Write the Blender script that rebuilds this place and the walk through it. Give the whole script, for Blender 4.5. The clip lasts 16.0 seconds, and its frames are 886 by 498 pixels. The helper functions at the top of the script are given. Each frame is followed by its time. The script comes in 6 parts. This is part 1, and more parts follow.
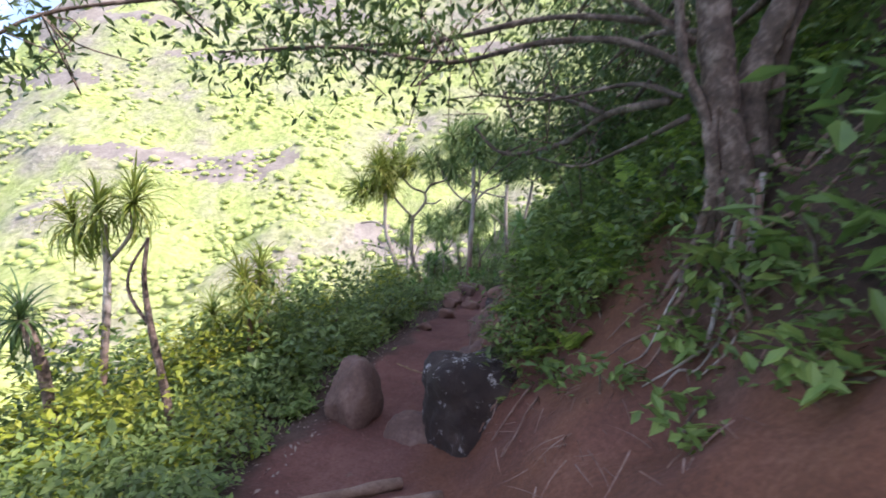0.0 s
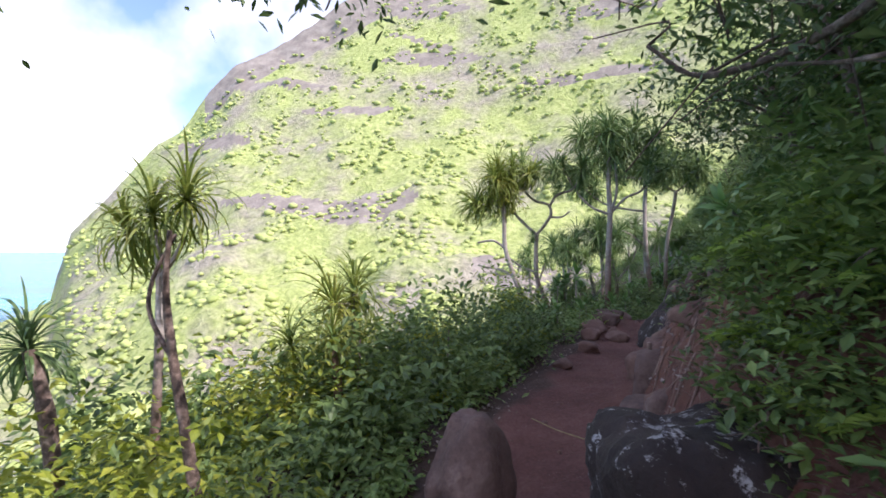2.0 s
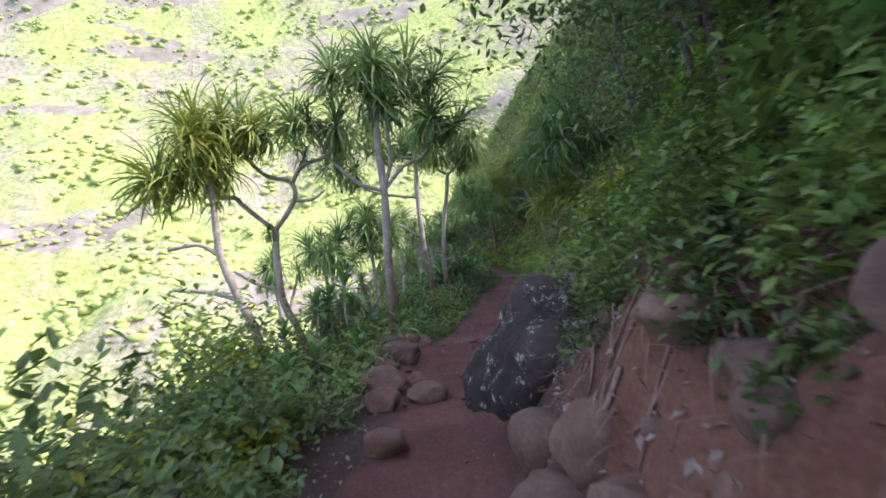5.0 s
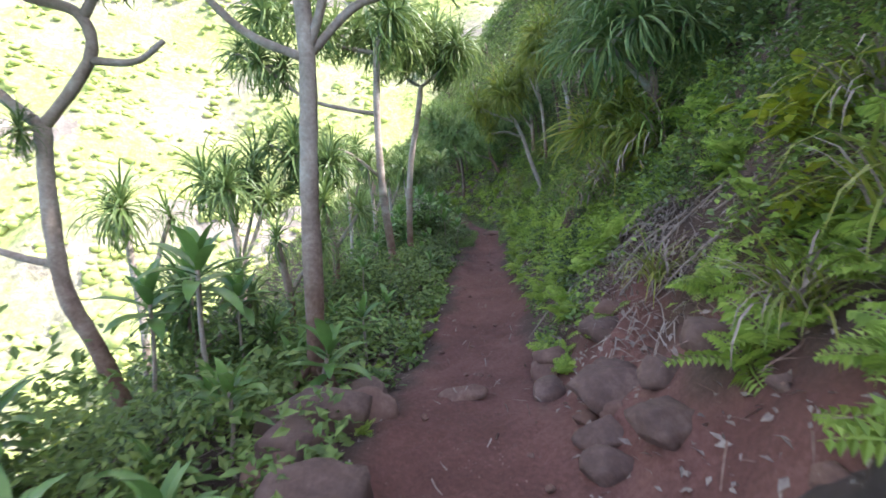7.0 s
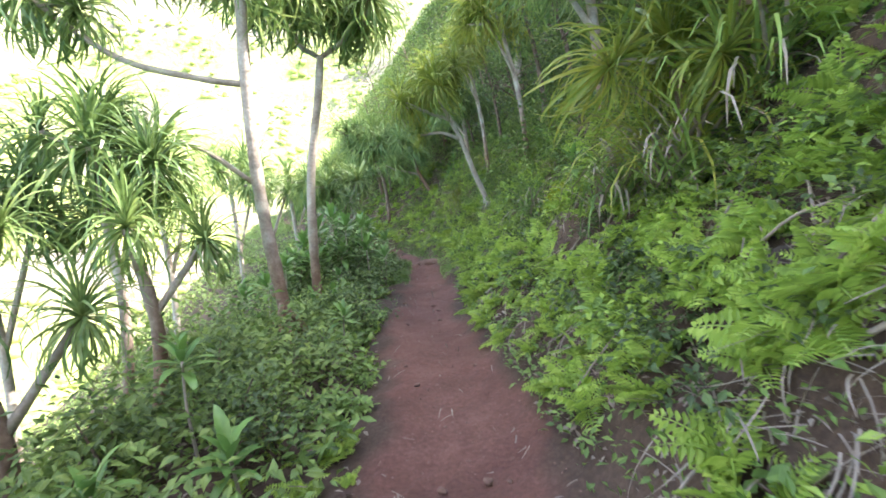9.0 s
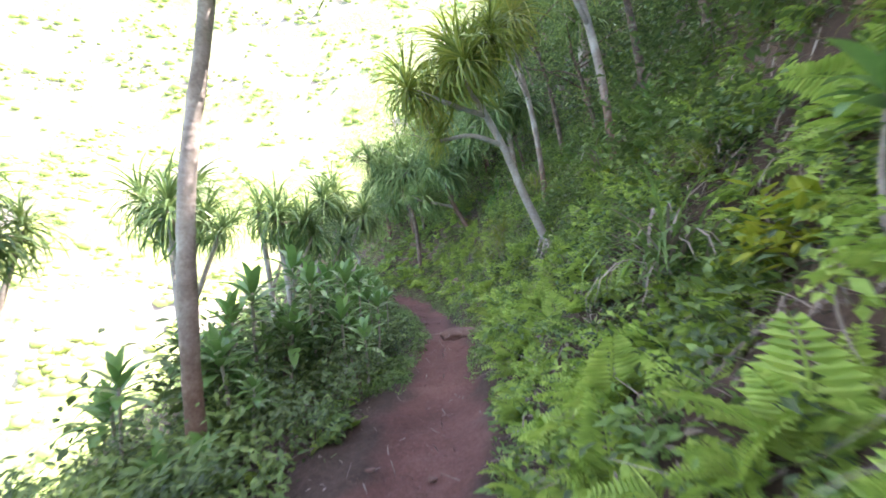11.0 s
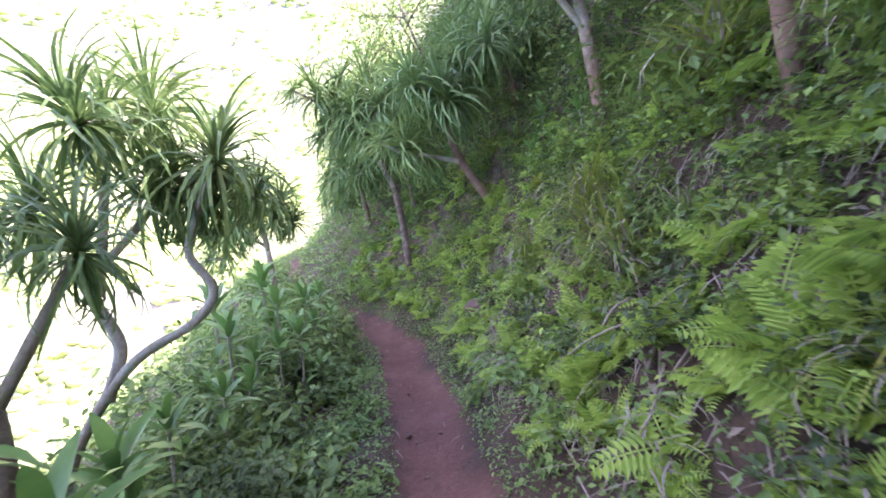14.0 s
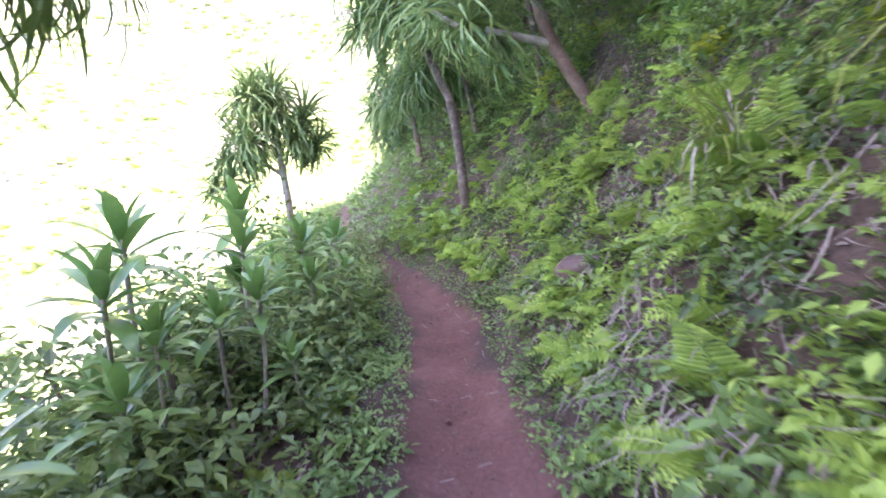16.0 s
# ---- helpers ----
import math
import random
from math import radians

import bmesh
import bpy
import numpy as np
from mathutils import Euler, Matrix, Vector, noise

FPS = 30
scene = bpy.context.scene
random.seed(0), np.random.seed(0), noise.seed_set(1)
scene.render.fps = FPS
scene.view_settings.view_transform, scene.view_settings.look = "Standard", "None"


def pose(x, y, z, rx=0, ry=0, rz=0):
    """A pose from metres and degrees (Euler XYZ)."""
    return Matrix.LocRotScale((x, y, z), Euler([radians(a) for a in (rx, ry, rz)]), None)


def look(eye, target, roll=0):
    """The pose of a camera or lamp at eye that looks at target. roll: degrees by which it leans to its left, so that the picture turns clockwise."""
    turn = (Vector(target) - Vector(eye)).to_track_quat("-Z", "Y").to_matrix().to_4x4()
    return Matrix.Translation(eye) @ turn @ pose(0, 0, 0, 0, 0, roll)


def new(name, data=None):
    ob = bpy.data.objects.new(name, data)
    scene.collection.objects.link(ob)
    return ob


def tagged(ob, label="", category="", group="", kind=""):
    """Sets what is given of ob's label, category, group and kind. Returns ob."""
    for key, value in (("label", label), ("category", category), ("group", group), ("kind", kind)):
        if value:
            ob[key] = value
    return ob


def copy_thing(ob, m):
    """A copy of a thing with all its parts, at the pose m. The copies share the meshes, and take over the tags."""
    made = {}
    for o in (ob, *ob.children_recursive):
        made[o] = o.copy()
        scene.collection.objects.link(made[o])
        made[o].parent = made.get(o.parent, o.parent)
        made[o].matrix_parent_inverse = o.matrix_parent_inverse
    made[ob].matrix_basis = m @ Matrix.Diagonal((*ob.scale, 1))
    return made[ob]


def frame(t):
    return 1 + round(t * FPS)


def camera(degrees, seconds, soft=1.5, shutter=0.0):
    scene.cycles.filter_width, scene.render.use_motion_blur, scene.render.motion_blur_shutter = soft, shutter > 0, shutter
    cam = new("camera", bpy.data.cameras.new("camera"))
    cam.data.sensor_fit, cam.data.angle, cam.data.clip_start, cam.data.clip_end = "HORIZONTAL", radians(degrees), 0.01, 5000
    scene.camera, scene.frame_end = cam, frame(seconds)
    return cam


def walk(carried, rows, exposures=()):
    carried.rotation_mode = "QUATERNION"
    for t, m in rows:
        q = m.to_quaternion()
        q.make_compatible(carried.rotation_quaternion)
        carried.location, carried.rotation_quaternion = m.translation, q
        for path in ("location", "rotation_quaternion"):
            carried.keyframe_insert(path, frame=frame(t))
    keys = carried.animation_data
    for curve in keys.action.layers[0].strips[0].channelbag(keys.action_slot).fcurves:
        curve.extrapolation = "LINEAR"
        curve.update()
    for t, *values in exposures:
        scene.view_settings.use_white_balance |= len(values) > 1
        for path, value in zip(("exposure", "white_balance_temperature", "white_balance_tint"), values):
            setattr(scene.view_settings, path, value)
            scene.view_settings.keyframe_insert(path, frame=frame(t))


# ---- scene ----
cam = camera(83.3, 16.0, soft=1.7, shutter=0.25)
PATH = [
    (0, (3.776, -0.091, 1.859), (3.353, 1.859, 1.725), 3.0),
    (0.5, (3.689, 0.496, 1.744), (3.024, 2.365, 1.488), -0.5),
    (1, (3.563, 0.811, 1.716), (2.807, 2.652, 1.52), 0.0),
    (1.5, (3.438, 1.101, 1.657), (2.59, 2.905, 1.493), 0.3),
    (2, (3.212, 1.42, 1.504), (2.341, 3.22, 1.491), 0.7),
    (2.5, (2.977, 1.896, 1.432), (2.323, 3.782, 1.302), 1.3),
    (3, (2.69, 2.389, 1.28), (2.579, 4.386, 1.254), -3.9),
    (3.5, (2.594, 2.917, 1.208), (2.8, 4.906, 1.144), -9.7),
    (3.7, (2.621, 3.086, 1.221), (2.721, 5.082, 1.143), -8.3),
    (5.8, (2.308, 6.927, 1.404), (2.426, 8.924, 1.423), -1.8),
    (6, (2.282, 7.317, 1.34), (2.45, 9.309, 1.269), -0.5),
    (6.5, (2.309, 8.183, 1.382), (2.49, 10.17, 1.242), -2.2),
    (7, (2.31, 8.891, 1.401), (2.521, 10.864, 1.154), -0.6),
    (7.5, (2.347, 9.633, 1.201), (2.742, 11.592, 1.138), -1.3),
    (8, (2.527, 10.421, 1.164), (2.855, 12.394, 1.121), -0.9),
    (8.5, (2.684, 11.236, 1.23), (3.01, 13.201, 1.058), -1.9),
    (9, (2.682, 11.783, 1.198), (3.188, 13.713, 1.049), -3.2),
    (9.2, (2.701, 11.976, 1.187), (3.205, 13.908, 1.071), -3.0),
    (11.3, (4.055, 15.873, 1.303), (4.305, 17.856, 1.391), -5.3),
    (11.5, (4.181, 16.342, 1.35), (4.378, 18.328, 1.489), -6.7),
    (12, (4.328, 17.483, 1.331), (4.462, 19.473, 1.482), -7.8),
    (12.5, (4.393, 18.35, 1.263), (4.664, 20.328, 1.381), -4.5),
    (13, (4.544, 19.28, 1.354), (4.91, 21.246, 1.296), -7.3),
    (13.5, (4.663, 20.077, 1.303), (5.008, 22.047, 1.31), -7.2),
    (14, (4.779, 20.78, 1.416), (5.073, 22.757, 1.368), -6.5),
    (14.5, (4.895, 21.348, 1.282), (5.085, 23.334, 1.138), -5.6),
    (15, (5.02, 21.864, 1.401), (5.084, 23.785, 0.846), -3.8),
    (15.5, (4.963, 22.339, 1.057), (5.154, 24.317, 0.832), -4.0),
    (16, (4.979, 23.01, 1.116), (5.022, 24.999, 0.916), -4.2),
]
EXPOSURES = [(0.0, 1.25, 6150, 21), (2.0, 0.92, 6050, 21), (3.5, 0.85, 5900, 19), (6.0, 1.82, 6300, 15), (7.5, 2.15, 6300, 15), (9.0, 2.85, 6850, 9), (12.0, 2.75, 6200, 24), (14.0, 2.9, 6050, 32), (16.0, 3.32, 6150, 34)]
walk(cam, [(t, look(e, a, r)) for t, e, a, r in PATH], EXPOSURES)

# ---- light ----
SUN_ELEV, SUN_AZ = 48.0, 96.0          # degrees up; degrees clockwise from +y
world = bpy.data.worlds.new("sky")
scene.world = world
world.use_nodes = True
wn = world.node_tree.nodes
sky = wn.new("ShaderNodeTexSky")
sky.sky_type, sky.sun_disc = "NISHITA", False
sky.sun_elevation, sky.sun_rotation = radians(SUN_ELEV), radians(SUN_AZ)
sky.dust_density, sky.air_density = 1.0, 1.0
cloud_at, cloud_noise = wn.new("ShaderNodeTexCoord"), wn.new("ShaderNodeTexNoise")
cloud_noise.inputs["Scale"].default_value, cloud_noise.inputs["Detail"].default_value = 1.6, 7.0
cloud_mask, cloud_mix = wn.new("ShaderNodeMapRange"), wn.new("ShaderNodeMix")
cloud_mask.inputs["From Min"].default_value, cloud_mask.inputs["From Max"].default_value = 0.47, 0.58
cloud_mix.data_type = "RGBA"
cloud_mix.inputs[7].default_value = (6.0, 6.0, 6.1, 1)
for a, b in ((cloud_at.outputs["Generated"], cloud_noise.inputs["Vector"]), (cloud_noise.outputs["Fac"], cloud_mask.inputs["Value"]), (cloud_mask.outputs[0], cloud_mix.inputs[0]),
             (sky.outputs[0], cloud_mix.inputs[6]), (cloud_mix.outputs[2], wn["Background"].inputs[0])):
    world.node_tree.links.new(a, b)
wn["Background"].inputs[1].default_value = 0.15
sun = new("sun", bpy.data.lights.new("sun", "SUN"))
sun.data.energy, sun.data.angle, sun.data.color = 3.6, radians(0.5), (1.0, 0.95, 0.86)
sx, sy = math.sin(radians(SUN_AZ)), math.cos(radians(SUN_AZ))
ce, se = math.cos(radians(SUN_ELEV)), math.sin(radians(SUN_ELEV))
sun.matrix_world = look((sx * ce * 50, sy * ce * 50, se * 50), (0, 0, 0))

# ---- materials ----
rng = np.random.default_rng(7)


def nodes_of(name):
    m = bpy.data.materials.new(name)
    m.use_nodes = True
    t = m.node_tree
    return m, t.nodes, t.links, t.nodes["Principled BSDF"]


def ramp_of(n, stops):
    r = n.new("ShaderNodeValToRGB")
    while len(r.color_ramp.elements) < len(stops):
        r.color_ramp.elements.new(0.5)
    for e, (p, c) in zip(r.color_ramp.elements, stops):
        e.position, e.color = p, (*c, 1)
    return r


def noise_of(n, l, scale, detail=6.0, rough=0.6, coord="Object"):
    tc = n.new("ShaderNodeTexCoord")
    k = n.new("ShaderNodeTexNoise")
    k.inputs["Scale"].default_value, k.inputs["Detail"].default_value, k.inputs["Roughness"].default_value = scale, detail, rough
    l.new(tc.outputs[coord], k.inputs["Vector"])
    return k


def bumpy(n, l, bsdf, source, strength, dist):
    b = n.new("ShaderNodeBump")
    b.inputs["Strength"].default_value, b.inputs["Distance"].default_value = strength, dist
    l.new(source, b.inputs["Height"])
    l.new(b.outputs[0], bsdf.inputs["Normal"])


def leaf_mat(name, dark, mid, light, rough=0.5, trans=0.35):
    """Leaf: colour varies from plant to plant and from leaf to leaf; light passes through the blade."""
    m, n, l, b = nodes_of(name)
    info, geo = n.new("ShaderNodeObjectInfo"), n.new("ShaderNodeNewGeometry")
    k = noise_of(n, l, 9.0, 3.0)
    add = n.new("ShaderNodeMath")
    add.operation = "MULTIPLY_ADD"
    add.inputs[1].default_value = 0.4
    l.new(geo.outputs["Random Per Island"], add.inputs[0])
    half = n.new("ShaderNodeMath")
    half.operation = "MULTIPLY_ADD"
    half.inputs[1].default_value = 0.3
    l.new(info.outputs["Random"], half.inputs[0])
    l.new(k.outputs["Fac"], half.inputs[2])
    sub = n.new("ShaderNodeMath")
    sub.operation = "SUBTRACT"
    sub.inputs[1].default_value = 0.33
    l.new(half.outputs[0], sub.inputs[0])
    l.new(sub.outputs[0], add.inputs[2])
    r = ramp_of(n, [(0.1, dark), (0.5, mid), (0.9, light)])
    l.new(add.outputs[0], r.inputs[0])
    l.new(r.outputs[0], b.inputs["Base Color"])
    b.inputs["Roughness"].default_value = rough
    tr = n.new("ShaderNodeBsdfTranslucent")
    l.new(r.outputs[0], tr.inputs["Color"])
    mix = n.new("ShaderNodeMixShader")
    mix.inputs[0].default_value = trans
    l.new(b.outputs[0], mix.inputs[1])
    l.new(tr.outputs[0], mix.inputs[2])
    l.new(mix.outputs[0], n["Material Output"].inputs["Surface"])
    return m


def rough_mat(name, stops, scale, bump=0.5, dist=0.02, fine=60.0, rough=0.9, coord="Object"):
    m, n, l, b = nodes_of(name)
    k, f = noise_of(n, l, scale, 8.0, 0.65, coord), noise_of(n, l, fine, 5.0, 0.7, coord)
    mixv = n.new("ShaderNodeMath")
    mixv.operation = "MULTIPLY_ADD"
    mixv.inputs[1].default_value = 0.35
    l.new(f.outputs["Fac"], mixv.inputs[0])
    sc = n.new("ShaderNodeMath")
    sc.operation = "MULTIPLY"
    sc.inputs[1].default_value = 0.65
    l.new(k.outputs["Fac"], sc.inputs[0])
    l.new(sc.outputs[0], mixv.inputs[2])
    r = ramp_of(n, stops)
    l.new(mixv.outputs[0], r.inputs[0])
    l.new(r.outputs[0], b.inputs["Base Color"])
    b.inputs["Roughness"].default_value = rough
    bumpy(n, l, b, mixv.outputs[0], bump, dist)
    return m


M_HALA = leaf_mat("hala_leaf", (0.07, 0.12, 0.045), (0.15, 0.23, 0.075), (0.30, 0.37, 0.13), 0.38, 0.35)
# hala leaf again, sunlight put into its brighter, yellower colour
M_HALA_SUN = leaf_mat("hala_leaf_sunlit", (0.103, 0.14, 0.03), (0.23, 0.28, 0.05), (0.391, 0.36, 0.08), 0.4, 0.4)
M_TI = leaf_mat("ti_leaf", (0.060, 0.120, 0.040), (0.130, 0.240, 0.064), (0.220, 0.360, 0.096), 0.33, 0.3)
M_FERN = leaf_mat("fern_leaf", (0.157, 0.239, 0.043), (0.326, 0.454, 0.086), (0.509, 0.624, 0.156), 0.55, 0.4)
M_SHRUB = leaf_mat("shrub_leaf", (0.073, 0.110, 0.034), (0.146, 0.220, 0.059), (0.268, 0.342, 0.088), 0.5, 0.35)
# shrub leaf again, darkened: shade of slope and canopy put into the colour
M_SHRUB_SHADED = leaf_mat("shaded_shrub_leaf", (0.040, 0.063, 0.023), (0.086, 0.132, 0.041), (0.172, 0.230, 0.069), 0.5, 0.3)
# own yellow-green of some shrubs; sunlit bushes reuse it as sunlight in the colour
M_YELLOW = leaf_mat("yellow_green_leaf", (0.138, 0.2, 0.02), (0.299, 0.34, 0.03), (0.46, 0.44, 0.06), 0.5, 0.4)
M_COVER = leaf_mat("ground_cover_leaf", (0.092, 0.149, 0.046), (0.184, 0.287, 0.074), (0.322, 0.437, 0.120), 0.5, 0.35)
M_STRAW = rough_mat("dead_straw", [(0.3, (0.15, 0.105, 0.085)), (0.55, (0.31, 0.245, 0.21)), (0.75, (0.50, 0.43, 0.38))], 3.0, 0.2, 0.004, 40)
M_BARK = rough_mat("pale_bark", [(0.3, (0.16, 0.12, 0.10)), (0.5, (0.34, 0.28, 0.25)), (0.72, (0.55, 0.50, 0.46))], 5.0, 0.8, 0.012, 45)


def ringed_bark():
    """Pale hala bark: darker red-brown towards the foot, ring scars up the stem."""
    m, n, l, bs = nodes_of("pale_ringed_bark")
    k, f = noise_of(n, l, 5.0, 8.0, 0.65), noise_of(n, l, 45.0, 5.0, 0.7)
    pale = ramp_of(n, [(0.3, (0.17, 0.13, 0.11)), (0.5, (0.36, 0.30, 0.27)), (0.72, (0.58, 0.53, 0.49))])
    brown = ramp_of(n, [(0.3, (0.07, 0.04, 0.03)), (0.5, (0.17, 0.095, 0.07)), (0.72, (0.32, 0.21, 0.17))])
    half = n.new("ShaderNodeMath")
    half.operation = "MULTIPLY_ADD"
    half.inputs[1].default_value = 0.4
    l.new(f.outputs["Fac"], half.inputs[0])
    sc = n.new("ShaderNodeMath")
    sc.operation = "MULTIPLY"
    sc.inputs[1].default_value = 0.6
    l.new(k.outputs["Fac"], sc.inputs[0])
    l.new(sc.outputs[0], half.inputs[2])
    l.new(half.outputs[0], pale.inputs[0])
    l.new(half.outputs[0], brown.inputs[0])
    tc, sep = n.new("ShaderNodeTexCoord"), n.new("ShaderNodeSeparateXYZ")
    l.new(tc.outputs["Object"], sep.inputs[0])
    wob = n.new("ShaderNodeMath")
    wob.operation = "MULTIPLY_ADD"
    wob.inputs[1].default_value = 0.9
    l.new(k.outputs["Fac"], wob.inputs[0])
    l.new(sep.outputs["Z"], wob.inputs[2])
    foot = ramp_of(n, [(0.0, (1, 1, 1)), (1.0, (0, 0, 0))])
    mp = n.new("ShaderNodeMapRange")
    mp.inputs["From Min"].default_value, mp.inputs["From Max"].default_value = 1.1, 2.1
    l.new(wob.outputs[0], mp.inputs["Value"])
    l.new(mp.outputs["Result"], foot.inputs[0])
    mix = n.new("ShaderNodeMix")
    mix.data_type = "RGBA"
    l.new(foot.outputs[0], mix.inputs[0])
    l.new(pale.outputs[0], mix.inputs[6])
    l.new(brown.outputs[0], mix.inputs[7])
    l.new(mix.outputs[2], bs.inputs["Base Color"])
    bs.inputs["Roughness"].default_value = 0.85
    w = n.new("ShaderNodeTexWave")
    w.bands_direction = "Z"
    w.inputs["Scale"].default_value, w.inputs["Distortion"].default_value, w.inputs["Detail"].default_value = 4.5, 9.0, 4.0
    l.new(tc.outputs["Object"], w.inputs["Vector"])
    add = n.new("ShaderNodeMath")
    l.new(w.outputs["Fac"], add.inputs[0])
    l.new(half.outputs[0], add.inputs[1])
    bumpy(n, l, bs, add.outputs[0], 0.35, 0.006)
    return m


M_TRUNK = ringed_bark()
M_BARK_DARK = rough_mat("brown_bark", [(0.34, (0.04, 0.026, 0.02)), (0.5, (0.12, 0.08, 0.062)), (0.66, (0.34, 0.25, 0.21))], 9.0, 1.0, 0.03, 32)
M_ROOT = rough_mat("reddish_root_bark", [(0.3, (0.10, 0.05, 0.04)), (0.5, (0.22, 0.13, 0.10)), (0.72, (0.40, 0.30, 0.26))], 7.0, 0.8, 0.01, 50)
M_ROCK = rough_mat("brown_rock", [(0.3, (0.06, 0.035, 0.03)), (0.5, (0.14, 0.085, 0.07)), (0.72, (0.28, 0.19, 0.16))], 2.2, 0.9, 0.03, 28)
M_STONE = rough_mat("reddish_stone", [(0.3, (0.09, 0.046, 0.036)), (0.5, (0.175, 0.098, 0.076)), (0.72, (0.32, 0.21, 0.17))], 3.0, 0.7, 0.015, 40)
M_WOOD = rough_mat("weathered_wood", [(0.3, (0.12, 0.07, 0.05)), (0.5, (0.25, 0.17, 0.13)), (0.72, (0.42, 0.33, 0.27))], 5.0, 0.6, 0.008, 60)
M_ROPE = rough_mat("tan_rope", [(0.3, (0.20, 0.14, 0.07)), (0.6, (0.36, 0.28, 0.15))], 20.0, 0.4, 0.003, 200)


def lichen_rock():
    m, n, l, b = nodes_of("dark_boulder_with_pale_lichen")
    k, f = noise_of(n, l, 1.6, 9.0, 0.65), noise_of(n, l, 26.0, 6.0, 0.7)
    base = ramp_of(n, [(0.3, (0.019, 0.013, 0.012)), (0.5, (0.042, 0.028, 0.025)), (0.7, (0.10, 0.068, 0.058))])
    l.new(k.outputs["Fac"], base.inputs[0])
    spots = noise_of(n, l, 7.0, 10.0, 0.75)
    mask = ramp_of(n, [(0.565, (0, 0, 0)), (0.60, (1, 1, 1))])
    l.new(spots.outputs["Fac"], mask.inputs[0])
    lich = ramp_of(n, [(0.35, (0.26, 0.24, 0.25)), (0.65, (0.5, 0.48, 0.47))])
    l.new(f.outputs["Fac"], lich.inputs[0])
    mix = n.new("ShaderNodeMix")
    mix.data_type = "RGBA"
    l.new(mask.outputs[0], mix.inputs[0])
    l.new(base.outputs[0], mix.inputs[6])
    l.new(lich.outputs[0], mix.inputs[7])
    l.new(mix.outputs[2], b.inputs["Base Color"])
    b.inputs["Roughness"].default_value = 0.85
    add = n.new("ShaderNodeMath")
    l.new(k.outputs["Fac"], add.inputs[0])
    l.new(f.outputs["Fac"], add.inputs[1])
    bumpy(n, l, b, add.outputs[0], 0.9, 0.03)
    return m


M_LICHEN = lichen_rock()


def soil_mat():
    """Trodden red dirt on the trail and the cut bank, dark humus under the plants."""
    m, n, l, b = nodes_of("soil")
    k, f = noise_of(n, l, 1.4, 8.0, 0.6), noise_of(n, l, 34.0, 6.0, 0.75)
    add = n.new("ShaderNodeMath")
    add.operation = "MULTIPLY_ADD"
    add.inputs[1].default_value = 0.5
    l.new(f.outputs["Fac"], add.inputs[0])
    s2 = n.new("ShaderNodeMath")
    s2.operation = "MULTIPLY"
    s2.inputs[1].default_value = 0.5
    l.new(k.outputs["Fac"], s2.inputs[0])
    l.new(s2.outputs[0], add.inputs[2])
    dirt = ramp_of(n, [(0.32, (0.07, 0.027, 0.022)), (0.5, (0.145, 0.060, 0.048)), (0.68, (0.24, 0.118, 0.095))])
    humus = ramp_of(n, [(0.32, (0.03, 0.017, 0.013)), (0.5, (0.07, 0.040, 0.030)), (0.68, (0.15, 0.095, 0.072))])
    ochre = ramp_of(n, [(0.32, (0.075, 0.03, 0.016)), (0.5, (0.175, 0.072, 0.034)), (0.68, (0.29, 0.14, 0.075))])
    for r in (dirt, humus, ochre):
        l.new(add.outputs[0], r.inputs[0])
    at1, at2 = n.new("ShaderNodeAttribute"), n.new("ShaderNodeAttribute")
    at1.attribute_name, at2.attribute_name = "trodden", "clay"
    m1, m2 = n.new("ShaderNodeMix"), n.new("ShaderNodeMix")
    m1.data_type = m2.data_type = "RGBA"
    l.new(at1.outputs["Fac"], m1.inputs[0])
    l.new(humus.outputs[0], m1.inputs[6])
    l.new(dirt.outputs[0], m1.inputs[7])
    l.new(at2.outputs["Fac"], m2.inputs[0])
    l.new(m1.outputs[2], m2.inputs[6])
    l.new(ochre.outputs[0], m2.inputs[7])
    l.new(m2.outputs[2], b.inputs["Base Color"])
    b.inputs["Roughness"].default_value = 0.95
    bumpy(n, l, b, add.outputs[0], 0.8, 0.03)
    return m


M_SOIL = soil_mat()


def hill_mat():
    m, n, l, b = nodes_of("sunlit_hillside")
    k, f = noise_of(n, l, 0.022, 6.0, 0.6), noise_of(n, l, 0.35, 6.0, 0.7)
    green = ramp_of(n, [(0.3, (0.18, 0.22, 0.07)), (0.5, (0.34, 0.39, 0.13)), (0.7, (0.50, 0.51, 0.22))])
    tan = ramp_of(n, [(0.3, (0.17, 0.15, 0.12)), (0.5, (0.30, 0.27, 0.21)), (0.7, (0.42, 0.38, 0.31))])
    l.new(f.outputs["Fac"], green.inputs[0])
    l.new(f.outputs["Fac"], tan.inputs[0])
    mask = ramp_of(n, [(0.44, (0, 0, 0)), (0.62, (1, 1, 1))])
    l.new(k.outputs["Fac"], mask.inputs[0])
    mix = n.new("ShaderNodeMix")
    mix.data_type = "RGBA"
    l.new(mask.outputs[0], mix.inputs[0])
    l.new(green.outputs[0], mix.inputs[6])
    l.new(tan.outputs[0], mix.inputs[7])
    l.new(mix.outputs[2], b.inputs["Base Color"])
    b.inputs["Roughness"].default_value = 0.95
    bumpy(n, l, b, f.outputs["Fac"], 0.8, 2.0)
    return m


M_HILL = hill_mat()
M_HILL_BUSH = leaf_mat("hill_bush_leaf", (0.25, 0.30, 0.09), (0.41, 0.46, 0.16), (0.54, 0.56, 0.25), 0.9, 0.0)
